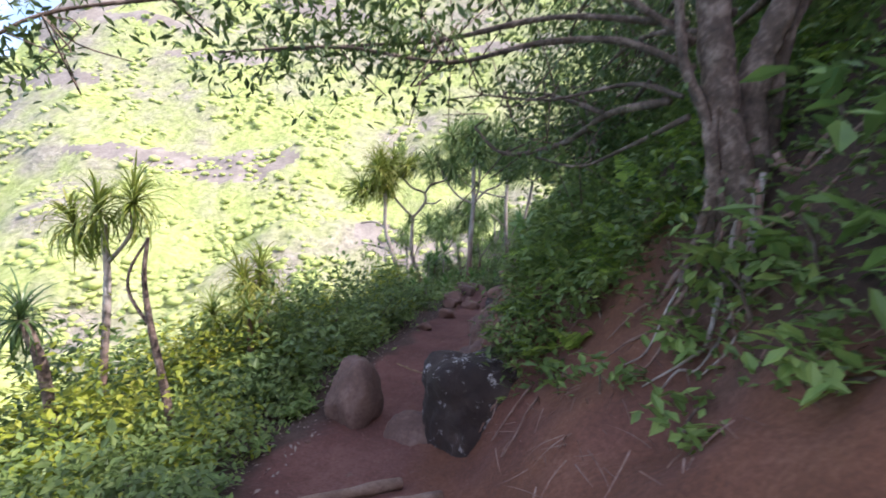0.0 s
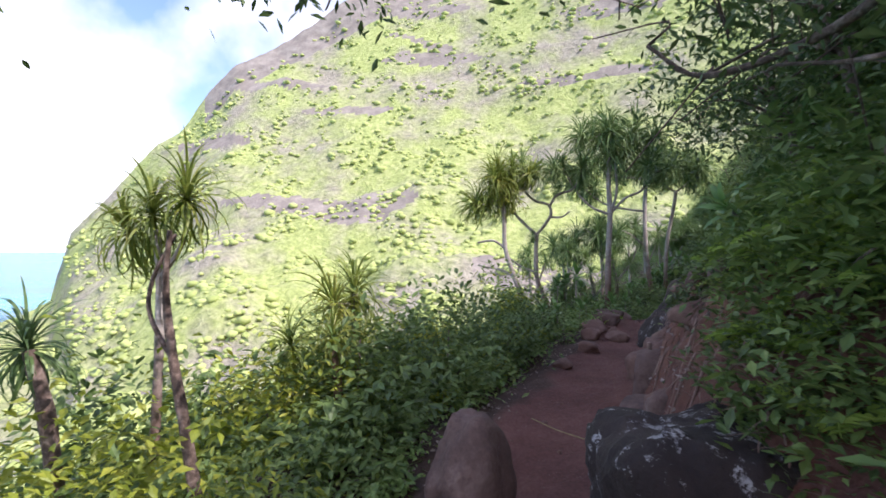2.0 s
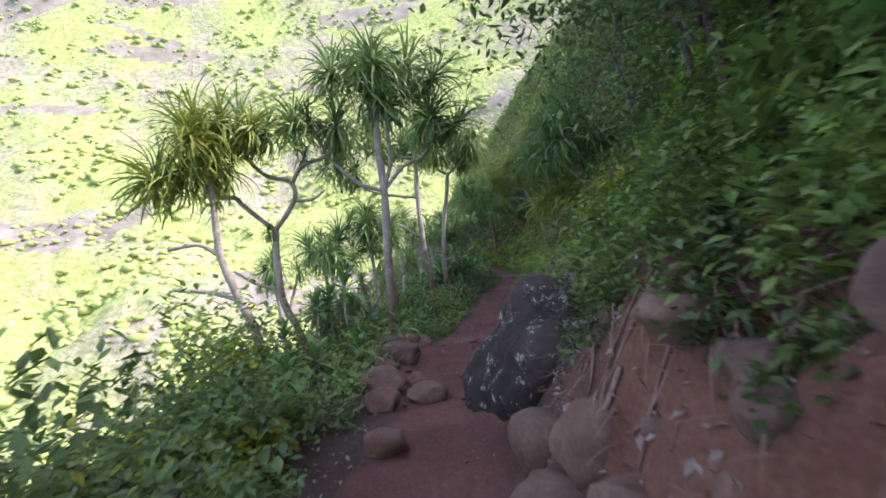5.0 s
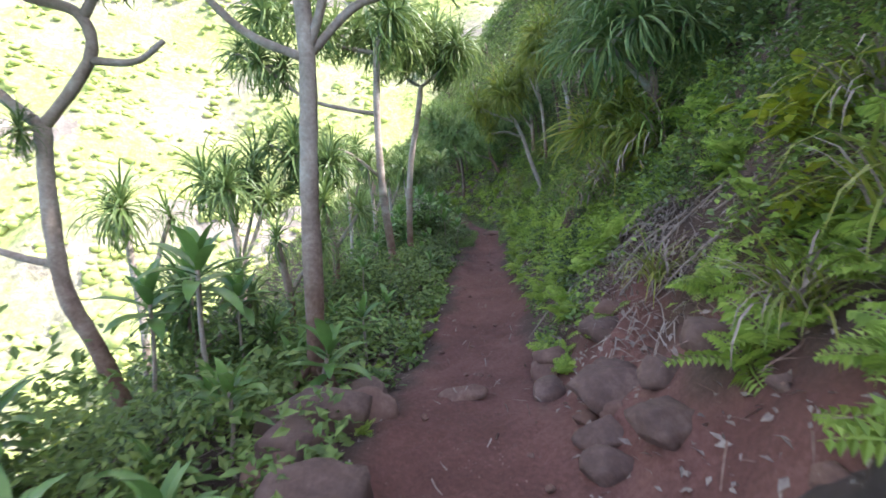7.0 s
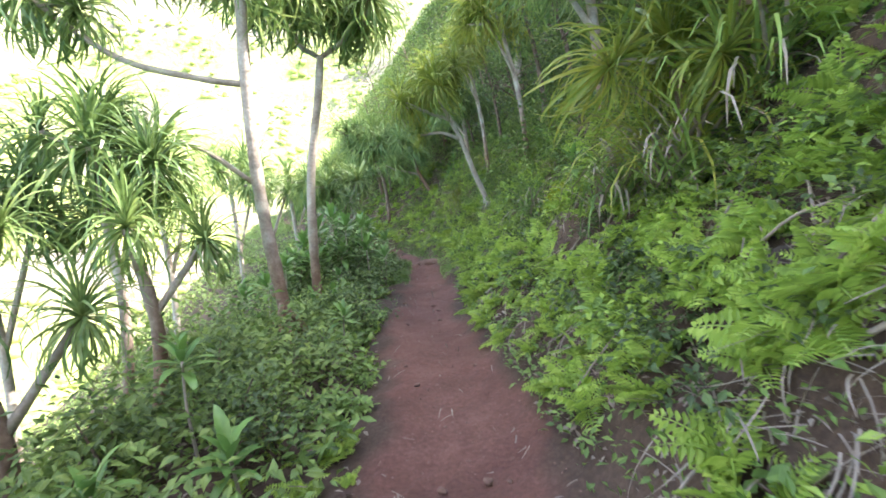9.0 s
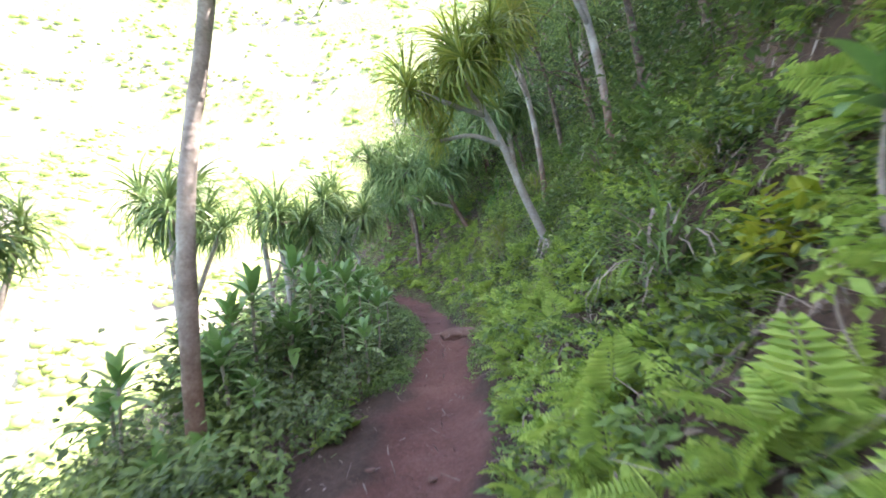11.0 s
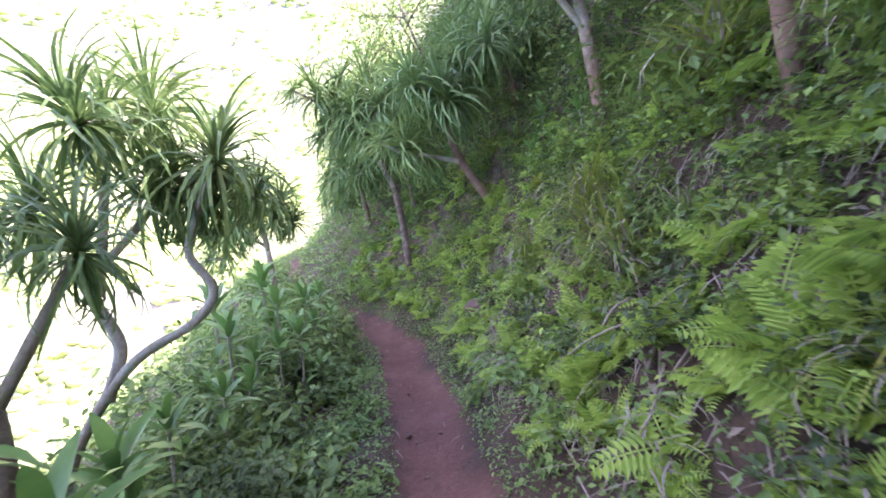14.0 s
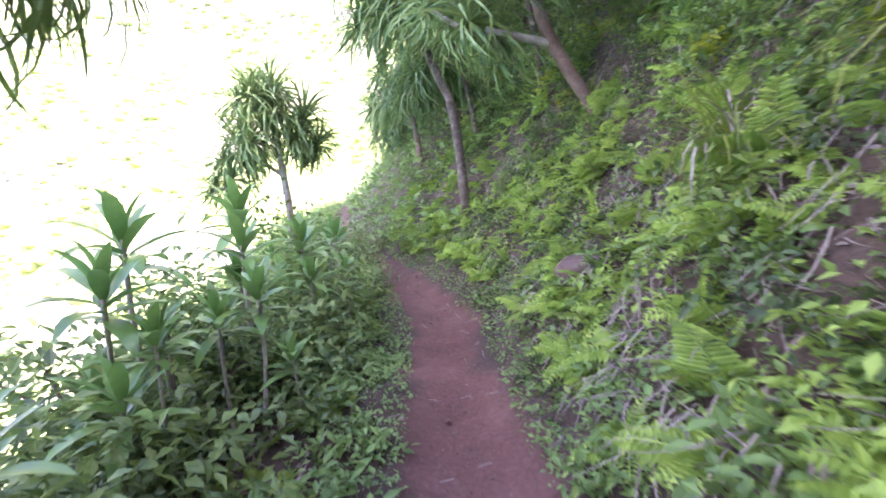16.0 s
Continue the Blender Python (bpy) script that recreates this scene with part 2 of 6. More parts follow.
M_CLIFF = rough_mat("grey_cliff_rock", [(0.3, (0.12, 0.10, 0.09)), (0.5, (0.24, 0.205, 0.18)), (0.7, (0.38, 0.34, 0.30))], 0.12, 0.9, 1.0, 1.2)


def sea_mat():
    m, n, l, b = nodes_of("turquoise_sea")
    k = noise_of(n, l, 0.004, 4.0)
    r = ramp_of(n, [(0.35, (0.0, 0.16, 0.26)), (0.6, (0.01, 0.33, 0.40))])
    l.new(k.outputs["Fac"], r.inputs[0])
    l.new(r.outputs[0], b.inputs["Base Color"])
    b.inputs["Roughness"].default_value = 0.25
    w = noise_of(n, l, 0.15, 6.0)
    bumpy(n, l, b, w.outputs["Fac"], 0.4, 1.0)
    return m


M_SEA = sea_mat()

# ---- mesh helpers ----


def mesh_of(name, V, F, mat, smooth=False):
    V, F = np.asarray(V, dtype=np.float32), np.asarray(F, dtype=np.int32)
    me = bpy.data.meshes.new(name)
    me.vertices.add(len(V))
    me.vertices.foreach_set("co", V.ravel())
    k = F.shape[1]
    me.loops.add(F.size)
    me.loops.foreach_set("vertex_index", F.ravel())
    me.polygons.add(len(F))
    me.polygons.foreach_set("loop_start", np.arange(0, F.size, k, dtype=np.int32))
    me.polygons.foreach_set("use_smooth", np.full(len(F), smooth))
    me.update(calc_edges=True)
    me.materials.append(mat)
    return me


def part(name, data, parent, label="", m=None):
    ob = new(name, data)
    ob.parent = parent
    if m is not None:
        ob.matrix_basis = m
    if label:
        ob["label"] = label
    return ob


def merged(pieces):
    """Joins (V, F) pairs into one."""
    off, Vs, Fs = 0, [], []
    for V, F in pieces:
        Vs.append(V)
        Fs.append(F + off)
        off += len(V)
    return np.concatenate(Vs), np.concatenate(Fs)


def rot(rx, ry, rz):
    return np.array(Euler((rx, ry, rz)).to_matrix())


def moved(vf, place=(0, 0, 0), R=None, s=1.0):
    V, F = vf
    V = V * s
    if R is not None:
        V = V @ R.T
    return V + np.asarray(place), F


def smooth_line(pts, n):
    """Catmull-Rom through the points, n steps a span."""
    P = np.asarray(pts, dtype=float)
    P = np.vstack([2 * P[0] - P[1], P, 2 * P[-1] - P[-2]])
    out = []
    for i in range(1, len(P) - 2):
        for k in range(n):
            t = k / n
            a, b, c, d = P[i - 1], P[i], P[i + 1], P[i + 2]
            out.append(0.5 * (2 * b + (c - a) * t + (2 * a - 5 * b + 4 * c - d) * t * t + (3 * b - a - 3 * c + d) * t ** 3))
    out.append(P[-2])
    return np.array(out)


def tube(pts, r0, r1, sides=8, n=5, knobs=0.08):
    """A tapered, slightly knobbly round stem through the points, closed at both ends."""
    L = smooth_line(pts, n)
    T = np.gradient(L, axis=0)
    T /= np.linalg.norm(T, axis=1)[:, None] + 1e-9
    ref = np.array([0.31, 0.95, 0.05])
    A = np.cross(T, ref)
    A /= np.linalg.norm(A, axis=1)[:, None] + 1e-9
    B = np.cross(T, A)
    m = len(L)
    r = np.linspace(r0, r1, m) * (1 + knobs * rng.uniform(-1, 1, m))
    ang = np.arange(sides) * 2 * np.pi / sides
    V = L[:, None] + r[:, None, None] * (np.cos(ang)[None, :, None] * A[:, None] + np.sin(ang)[None, :, None] * B[:, None])
    V = V.reshape(-1, 3)
    i, j = np.meshgrid(np.arange(m - 1), np.arange(sides), indexing="ij")
    a, b = i * sides + j, i * sides + (j + 1) % sides
    F = np.stack([a, b, b + sides, a, b + sides, a + sides], -1).reshape(-1, 3)
    c0, c1 = len(V), len(V) + 1
    V = np.vstack([V, L[0], L[-1]])
    k = np.arange(sides)
    F = np.vstack([F, np.stack([np.full(sides, c0), (k + 1) % sides, k], -1),
                   np.stack([np.full(sides, c1), (m - 1) * sides + k, (m - 1) * sides + (k + 1) % sides], -1)])
    return V, F


def blade(length, width, droop, n=6, fold=0.25, base=0.5, kink=0.0):
    """A strap leaf along +x from the origin that bends down by droop (radians) towards its tip."""
    t = np.linspace(0, 1, n + 1)
    a = -droop * t ** 1.5
    dx, dz = np.cos(a), np.sin(a)
    x = np.concatenate([[0], np.cumsum((dx[1:] + dx[:-1]) / 2)]) * length / n
    z = np.concatenate([[0], np.cumsum((dz[1:] + dz[:-1]) / 2)]) * length / n
    w = width * np.minimum(base + (1 - base) * t * 4, 1) * (1 - t ** 3) + 0.0015
    mid = np.stack([x, 0 * x + kink * t * t * length, z - fold * w * 0.5], -1)
    lo = np.stack([x, mid[:, 1] - w / 2, z], -1)
    hi = np.stack([x, mid[:, 1] + w / 2, z], -1)
    V = np.stack([lo, mid, hi], 1).reshape(-1, 3)
    F = []
    for i in range(n):
        k = 3 * i
        F += [(k, k + 1, k + 4), (k, k + 4, k + 3), (k + 1, k + 2, k + 5), (k + 1, k + 5, k + 4)]
    return V, np.array(F)


def hala_head(count, length, hang, seed):
    """A rosette of long strap leaves in spirals: young ones upright, old ones hanging."""
    r = np.random.default_rng(seed)
    out = []
    for i in range(count):
        q = i / count
        el = radians(86 - 150 * q ** 1.15 * hang + r.uniform(-12, 12))
        az = i * 2.4 + r.uniform(-0.25, 0.25)
        b = blade(length * r.uniform(0.8, 1.35), length * 0.046, r.uniform(1.2, 2.3) + 0.8 * q * hang, 7, 0.4, 0.8, r.uniform(-0.12, 0.12))
        R = rot(0, 0, az) @ rot(0, -el, 0) @ rot(r.uniform(-0.5, 0.5), 0, 0)
        out.append(moved(b, (0, 0, -0.10 * q * length), R))
    return merged(out)


HEADS = [mesh_of("leaf_head", *hala_head(96, 0.66, 1.0, k), M_HALA) for k in (1, 2)]
HEADS += [mesh_of("leaf_head", *hala_head(60, 0.52, 0.9, 3), M_HALA)]
# heads in the sunlit leaf colour, picked by yellow=True
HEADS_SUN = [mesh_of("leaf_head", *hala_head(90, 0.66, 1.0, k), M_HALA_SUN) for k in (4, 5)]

# ---- ground ----
TY = np.array([-14, -3, 0, 1.5, 3, 4.5, 6, 8, 10, 12, 13.4, 15, 16.5, 18, 20.2, 22, 24, 27, 28.5, 30, 32, 36, 45, 60, 90.0])
TX = np.array([5.5, 4.3, 3.7, 3.1, 2.6, 2.42, 2.35, 2.35, 2.45, 2.85, 3.2, 3.52, 3.75, 4.05, 4.55, 4.96, 5.07, 5.05, 4.83, 4.45, 3.85, 2.6, 1.2, 0.8, 2.0])
ZY = np.array([-14, -3, 0, 1.5, 3, 4, 6, 9, 11.4, 12.2, 14, 18, 20, 21.6, 22.2, 24, 26, 28, 31, 36, 45, 60, 90.0])
ZZ = np.array([1.2, 0.6, 0.42, 0.22, 0.02, -0.02, 0.04, 0.08, 0.10, 0.0, -0.05, -0.03, 0.05, 0.13, 0.03, -0.06, -0.02, 0.0, 0.08, 0.3, 0.8, 1.6, 3.0])


def trail_x(y):
    return np.interp(y, TY, TX)


def half_width(y):
    return np.interp(y, [-5, 0, 3, 5, 7, 9, 11, 13, 16, 22, 27, 32, 45], [0.7, 0.7, 0.65, 0.5, 0.45, 0.45, 0.5, 0.44, 0.40, 0.29, 0.27, 0.25, 0.22])


def cheap(x, y, s):
    return np.sin(x * 1.7 * s + 0.6 * np.sin(y * 1.3 * s)) * np.cos(y * 1.1 * s + 0.8 * np.sin(x * 0.9 * s))


def height(x, y):
    x, y = np.asarray(x, float), np.asarray(y, float)
    u = x - trail_x(y)
    w = half_width(y)
    z = np.interp(y, ZY, ZZ)
    # crest stays out of view; its height is set to shade the trail
    ridge = np.interp(y, [-14, 4.5, 8.5, 90], [12.0, 12.5, 16.5, 18.0])
    up = np.maximum(u - w, 0)
    rise = np.where(up < 1.2, up, np.where(up < ridge, 1.2 + 1.36 * (up - 1.2), 1.2 + 1.36 * (ridge - 1.2) + 0.25 * (up - ridge)))
    rise = rise * np.clip(up / 0.25, 0.6, 1)
    # the steep bare cut of the first stretch, and the higher bank of the last one
    cut = np.interp(y, [3.2, 4.0, 7.4, 8.4], [0.0, 1.0, 1.0, 0.0])
    rise = rise + cut * np.interp(up, [0, 0.1, 0.42, 1.3, 2.2], [0, 0.02, 0.5, 0.42, 0.3])
    high = np.interp(y, [21.9, 23.0, 29.0, 31.0], [0.0, 1.0, 1.0, 0.0])
    rise = rise + high * np.interp(up, [0, 0.5, 1.1, 1.6, 3.0], [0, 0.0, 0.18, 0.36, 0.3])
    down = np.maximum(-u - w, 0)
    shelf = np.interp(y, [0, 4, 10, 20, 30], [0.9, 1.3, 1.6, 1.3, 1.5])
    slope = np.interp(y, [0, 6, 10], [0.5, 0.6, 0.85])
    fall = np.where(down < shelf, 0.10 * down, 0.10 * shelf + slope * (down - shelf))
    rough = 0.05 * cheap(x, y, 1.3) + 0.03 * cheap(x + 3, y, 3.1)
    off = np.clip(np.abs(u) / w - 0.7, 0, 1)
    dish = 0.05 * np.clip(np.abs(u) / w, 0, 1) ** 2
    big = np.clip(up / 3, 0, 1) + np.clip(down / 6, 0, 1)
    lump = np.clip(up / 0.6, 0, 1) * np.clip(3 - up, 0, 1) * (0.10 * cheap(x, y, 2.2) + 0.06 * cheap(y + 5, x, 4.7))
    lump = lump + cut * np.clip(up / 0.15, 0, 1) * np.clip((1.2 - up) / 0.4, 0, 1) * (0.09 * cheap(x, y, 5.3) + 0.06 * cheap(y + 2, x, 9.1))
    lump = lump - 0.28 * np.exp(-((x - 6.05) ** 2 + (y - 21.2) ** 2) / 0.2)
    return lump + z + rise - fall + dish + rough * (0.25 + off) + big * (0.35 * cheap(x, y, 0.6) + 0.2 * cheap(y, x, 1.2))


def build_ground():
    ys = np.concatenate([np.arange(-14, -2, 0.5), np.arange(-2, 32, 0.09), np.arange(32, 46, 0.4), np.arange(46, 91, 2.0)])
    side = np.concatenate([np.arange(0, 1.6, 0.06), np.arange(1.6, 4, 0.15), np.arange(4, 12, 0.5), np.arange(12, 30, 1.5), np.arange(30, 81, 6)])
    us = np.concatenate([-side[:0:-1], side])
    U, Y = np.meshgrid(us, ys)
    X = U + trail_x(Y)
    Z = height(X, Y)
    near = (np.abs(U) < 3) & (Y > -2) & (Y < 32)
    Z = Z + near * (rng.normal(0, 0.008, Z.shape))
    V = np.stack([X, Y, Z], -1).reshape(-1, 3)
    n, m = U.shape
    i, j = np.meshgrid(np.arange(n - 1), np.arange(m - 1), indexing="ij")
    a = (i * m + j).ravel()
    F = np.stack([a, a + 1, a + m + 1, a + m], -1)
    me = mesh_of("ground", V, F, M_SOIL, True)
    w = half_width(Y)
    wob = 0.10 * cheap(X, Y, 2.3) + 0.06 * cheap(Y, X, 6.1)
    trod = np.clip((w + 0.06 + wob - np.abs(U)) / 0.12, 0, 1)
    edge = np.interp(Y, [0, 3.4, 4.5], [2.1, 2.0, 1.35])
    cut = np.clip((8.5 - Y) / 1.5, 0, 1) * np.clip((U - 0.2) / 0.3, 0, 1) * np.clip((edge + 2 * wob - U) / 0.3, 0, 1)
    cut2 = np.clip((12.6 - Y) / 0.6, 0, 1) * np.clip((Y - 8.5) / 1, 0, 1) * np.clip((U - 0.3) / 0.2, 0, 1) * np.clip((1.25 + 2 * wob - U) / 0.2, 0, 1)
    for name, val in (("trodden", np.maximum(trod, np.maximum(cut, cut2))), ("clay", np.clip(cut * (np.interp(Y, [3.2, 4.2], [0.55, 0.2]) + 2.5 * wob), 0, 0.7))):
        at = me.attributes.new(name, "FLOAT", "POINT")
        at.data.foreach_set("value", val.ravel().astype(np.float32))
    return tagged(new("ground", me), "red-brown dirt trail cut into a steep hillside", "ground", kind="structure")


build_ground()


def build_far():
    th = np.radians(np.linspace(80, -65, 300))
    rho = np.linspace(0, 1, 150)
    TH, RHO = np.meshgrid(th, rho, indexing="ij")
    ridge = np.interp(np.degrees(TH), [-65, -10, 10, 20, 34, 38, 42, 49, 56, 63, 64.5, 67, 80], [36, 35, 33, 31, 27, 25.5, 23, 18.5, 10, 1.0, -5.5, -6.5, -8])
    r = 90 + 330 * RHO
    el = np.radians(-22 + (ridge + 22) * RHO ** 0.85)
    X, Y = 3 - r * np.sin(TH), 5 + r * np.cos(TH)
    Z = 1.5 + r * np.tan(el)
    V = np.stack([X, Y, Z], -1).reshape(-1, 3)
    bump = np.array([noise.turbulence(Vector(v) * 0.018, 5, False) for v in V])
    ledge = np.array([noise.noise(Vector((v[0] * 0.01, v[1] * 0.01, v[2] * 0.06))) for v in V])
    V[:, 2] += (bump - 0.5) * 14 * np.clip(1.2 - RHO.ravel(), 0.45, 1) + ledge * 4
    n, m = TH.shape
    i, j = np.meshgrid(np.arange(n - 1), np.arange(m - 1), indexing="ij")
    a = (i * m + j).ravel()
    F = np.stack([a, a + m, a + m + 1, a + 1], -1)
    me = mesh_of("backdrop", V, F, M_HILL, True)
    me.materials.append(M_CLIFF)
    band = (RHO.ravel()[F[:, 0]] > 0.93) & (np.degrees(TH).ravel()[F[:, 0]] < 52)
    lay = (ledge[F[:, 0]] > 0.36)
    me.polygons.foreach_set("material_index", (band | lay).astype(np.int32))
    hill = tagged(new("backdrop_hill", me), "sunlit green valley hillside with rocky ledges above the sea", "hillside", kind="structure")
    # bushes on the slope
    ico = bmesh.new()
    bmesh.ops.create_icosphere(ico, subdivisions=1, radius=1.0)
    IV = np.array([v.co[:] for v in ico.verts])
    IF = np.array([[v.index for v in f.verts] for f in ico.faces])
    ico.free()
    pieces = []
    pick = rng.choice(len(V), 34000)
    for k in pick:
        t = np.degrees(TH.ravel()[k])
        if t > 68 or RHO.ravel()[k] > 0.97:
            continue
        s = rng.uniform(0.6, 1.3) + 1.5 * rng.random() ** 3
        if noise.noise(Vector(V[k]) * 0.045) + 0.5 * noise.noise(Vector(V[k]) * 0.15) < 0.02:
            continue
        B = IV * (1 + rng.uniform(-0.28, 0.28, (len(IV), 1))) * s * np.array([1.2, 1.2, 0.75])
        pieces.append((B @ rot(0, 0, rng.uniform(0, 6)).T + V[k] + rng.uniform(-2, 2, 3) * np.array([1, 1, 0.1]) - np.array([0, 0, 0.4 * s]), IF))
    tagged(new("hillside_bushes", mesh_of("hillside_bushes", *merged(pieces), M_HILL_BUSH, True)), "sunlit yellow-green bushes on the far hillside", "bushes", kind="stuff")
    # sea
    k = 96
    ang = np.arange(k) * 2 * np.pi / k
    V = np.vstack([[0, 0, 0], np.stack([4400 * np.cos(ang), 4400 * np.sin(ang), 0 * ang], -1)])
    F = np.stack([np.zeros(k, int), 1 + np.arange(k), 1 + (np.arange(k) + 1) % k], -1)
    sea = tagged(new("water", mesh_of("water", V, F, M_SEA)), "turquoise sea beyond the hillside", "sea", kind="structure")
    sea.location = (0, 0, -78)


build_far()

# ---- hala trees ----
head_no = [0]


def hala(base, trunk, r0, r1, branches=(), heads=(), roots=0, root_top=0.35, label="", yellow=False, bark=None, name="pandanus_tree"):
    """A screw pine: trunk and branches through the points given (metres), leaf heads (x, y, z, size, lean x, lean y), stilt roots."""
    bark = bark or M_BARK
    b = np.asarray(base, float)
    e = new(name)
    e.location = base
    tagged(e, label or "pandanus tree with pale thin trunk and drooping strap leaves", "tree", "pandanus trees beside the trail")
    part("trunk", mesh_of("trunk", *tube(np.asarray(trunk) - b, r0, r1, 12, 7), M_TRUNK if bark is M_BARK and roots != 7 else bark, True), e)
    for pts, ra, rb in branches:
        part("branch", mesh_of("branch", *tube(np.asarray(pts) - b, ra, rb, 8, 5), bark, True), e)
    for hx, hy, hz, s, lx, ly in heads:
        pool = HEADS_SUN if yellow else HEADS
        head_no[0] += 1
        m = Matrix.Translation(Vector((hx, hy, hz)) - Vector(base)) @ Euler((lx, ly, head_no[0] * 1.7)).to_matrix().to_4x4() @ Matrix.Scale(s, 4)
        part("leaf_head", pool[head_no[0] % len(pool)], e, m=m)
        if s >= 0.8:
            for q in range(2 if s > 0.95 else 1):
                a = head_no[0] * 2.1 + q * 2.6
                p0, p1 = np.array([hx, hy, hz - 0.02]), np.array([hx + 0.36 * s * math.cos(a), hy + 0.36 * s * math.sin(a), hz - 0.05 + 0.2 * s * (q - 0.3)])
                part("branch", mesh_of("branch", *tube([p0 - b - np.array([0, 0, 0.12]), (p0 + p1) / 2 - b - np.array([0, 0, 0.06]), p1 - b], 0.024, 0.02, 6, 3), bark, True), e)
                m = Matrix.Translation(Vector(p1 - b)) @ Euler((lx - 0.4 * math.sin(a), ly + 0.4 * math.cos(a), a)).to_matrix().to_4x4() @ Matrix.Scale(s * 0.88, 4)
                part("leaf_head", pool[(head_no[0] + q + 1) % len(pool)], e, m=m)
    top = smooth_line(trunk, 6)
    for k in range(roots):
        a = k * 2 * math.pi / roots + 0.4 * (k % 2)
        i = int(np.argmin(np.abs(top[:, 2] - (b[2] + root_top * (0.7 + 0.3 * (k % 3) / 2)))))
        p0 = top[i]
        d = root_top * (0.34 + 0.1 * (k % 3))
        foot = np.array([b[0] + d * math.cos(a), b[1] + d * math.sin(a), 0])
        foot[2] = float(height(foot[0], foot[1])) - 0.04
        bow = 0.0 if roots == 7 else 0.25
        mid = (p0 + foot) / 2 + np.array([bow * d * math.cos(a), bow * d * math.sin(a), 0.02 if bow else 0.0])
        part("prop_root", mesh_of("prop_root", *tube([p0 - b, mid - b, foot - b], r0 * 0.42, r0 * 0.36, 6, 4), M_ROOT if bark is M_BARK and roots != 7 else bark, True), e)
    return e


def gz(x, y):
    return float(height(x, y))


# beside the middle stretch
hala((0.35, 11.4, gz(.35, 11.4) - .05), [(0.35, 11.4, gz(.35, 11.4) - .05), (0.2, 11.4, 0.45), (0.0, 11.4, 0.97), (-0.17, 11.4, 1.49), (-0.2, 11.4, 2.14), (-0.25, 11.4, 2.75)], 0.062, 0.038,
     [([(-0.15, 11.4, 1.45), (-0.4, 11.35, 1.62), (-0.75, 11.3, 1.58)], 0.032, 0.022), ([(0.02, 11.4, 0.9), (-0.3, 11.4, 1.02), (-0.75, 11.35, 1.1)], 0.032, 0.025),
      ([(-0.2, 11.4, 2.2), (-0.45, 11.3, 2.5)], 0.03, 0.025)],
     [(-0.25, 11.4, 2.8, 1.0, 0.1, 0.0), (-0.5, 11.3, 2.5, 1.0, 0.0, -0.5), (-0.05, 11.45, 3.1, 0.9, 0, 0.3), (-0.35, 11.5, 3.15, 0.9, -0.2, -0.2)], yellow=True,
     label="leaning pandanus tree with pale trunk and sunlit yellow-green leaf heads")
hala((0.72, 12.1, gz(.72, 12.1) - .05), [(0.72, 12.1, gz(.72, 12.1) - .05), (0.5, 12.1, 0.4), (0.34, 12.1, 0.79), (0.3, 12.1, 1.3), (0.31, 12.1, 1.79)], 0.055, 0.045,
     [([(0.31, 12.1, 1.77), (0.1, 12.1, 1.95), (-0.12, 12.1, 2.16), (-0.2, 12.1, 2.25), (-0.4, 12.1, 2.27)], 0.036, 0.03),
      ([(0.31, 12.1, 1.77), (0.5, 12.1, 2.0), (0.62, 12.1, 2.22), (0.55, 12.1, 2.42), (0.25, 12.1, 2.52), (0.0, 12.1, 2.8), (-0.05, 12.1, 3.2)], 0.036, 0.026),
      ([(0.58, 12.1, 2.38), (0.75, 12.1, 2.62), (1.1, 12.1, 2.75), (1.24, 12.1, 3.1)], 0.03, 0.024),
      ([(0.6, 12.1, 2.15), (0.85, 12.1, 2.15), (1.02, 12.1, 2.27)], 0.024, 0.018), ([(0.33, 12.1, 0.95), (0.0, 12.1, 1.05), (-0.3, 12.1, 1.25)], 0.025, 0.018)],
     [(-0.45, 12.1, 2.3, 0.7, 0, -0.6), (-0.05, 12.1, 3.25, 0.9, 0, 0), (1.25, 12.1, 3.15, 0.9, 0, 0.2), (0.75, 12.2, 2.75, 0.6, 0.2, 0), (0.25, 12.0, 1.75, 0.3, 0, 0)],
     label="pandanus tree with crooked forking grey branches")
hala((1.79, 12.15, gz(1.79, 12.15) - .05), [(1.79, 12.15, gz(1.79, 12.15) - .05), (1.81, 12.15, 0.51), (1.81, 12.15, 1.42), (1.83, 12.15, 2.19), (1.79, 12.15, 2.97), (1.85, 12.15, 3.68)], 0.066, 0.044,
     [([(1.83, 12.15, 2.19), (1.46, 12.15, 2.35), (1.14, 12.15, 2.69), (0.88, 12.15, 3.17)], 0.028, 0.02), ([(1.85, 12.15, 2.22), (2.11, 12.22, 2.52), (2.44, 12.22, 2.69), (2.56, 12.22, 3.10)], 0.03, 0.022),
      ([(1.85, 12.15, 2.26), (1.96, 12.09, 2.65), (1.92, 12.09, 3.36)], 0.03, 0.024)],
     [(1.85, 12.15, 3.75, 1.05, 0, 0), (0.88, 12.15, 3.23, 0.9, 0, -0.4), (2.56, 12.22, 3.17, 0.9, 0, 0.4), (1.92, 12.09, 3.42, 0.9, 0.4, 0.3), (1.40, 12.34, 3.94, 1.0, -0.2, -0.3), (2.24, 12.34, 3.88, 1.0, -0.3, 0.3)],
     roots=9, root_top=0.45, label="tall pandanus tree with pale straight trunk on stilt roots")
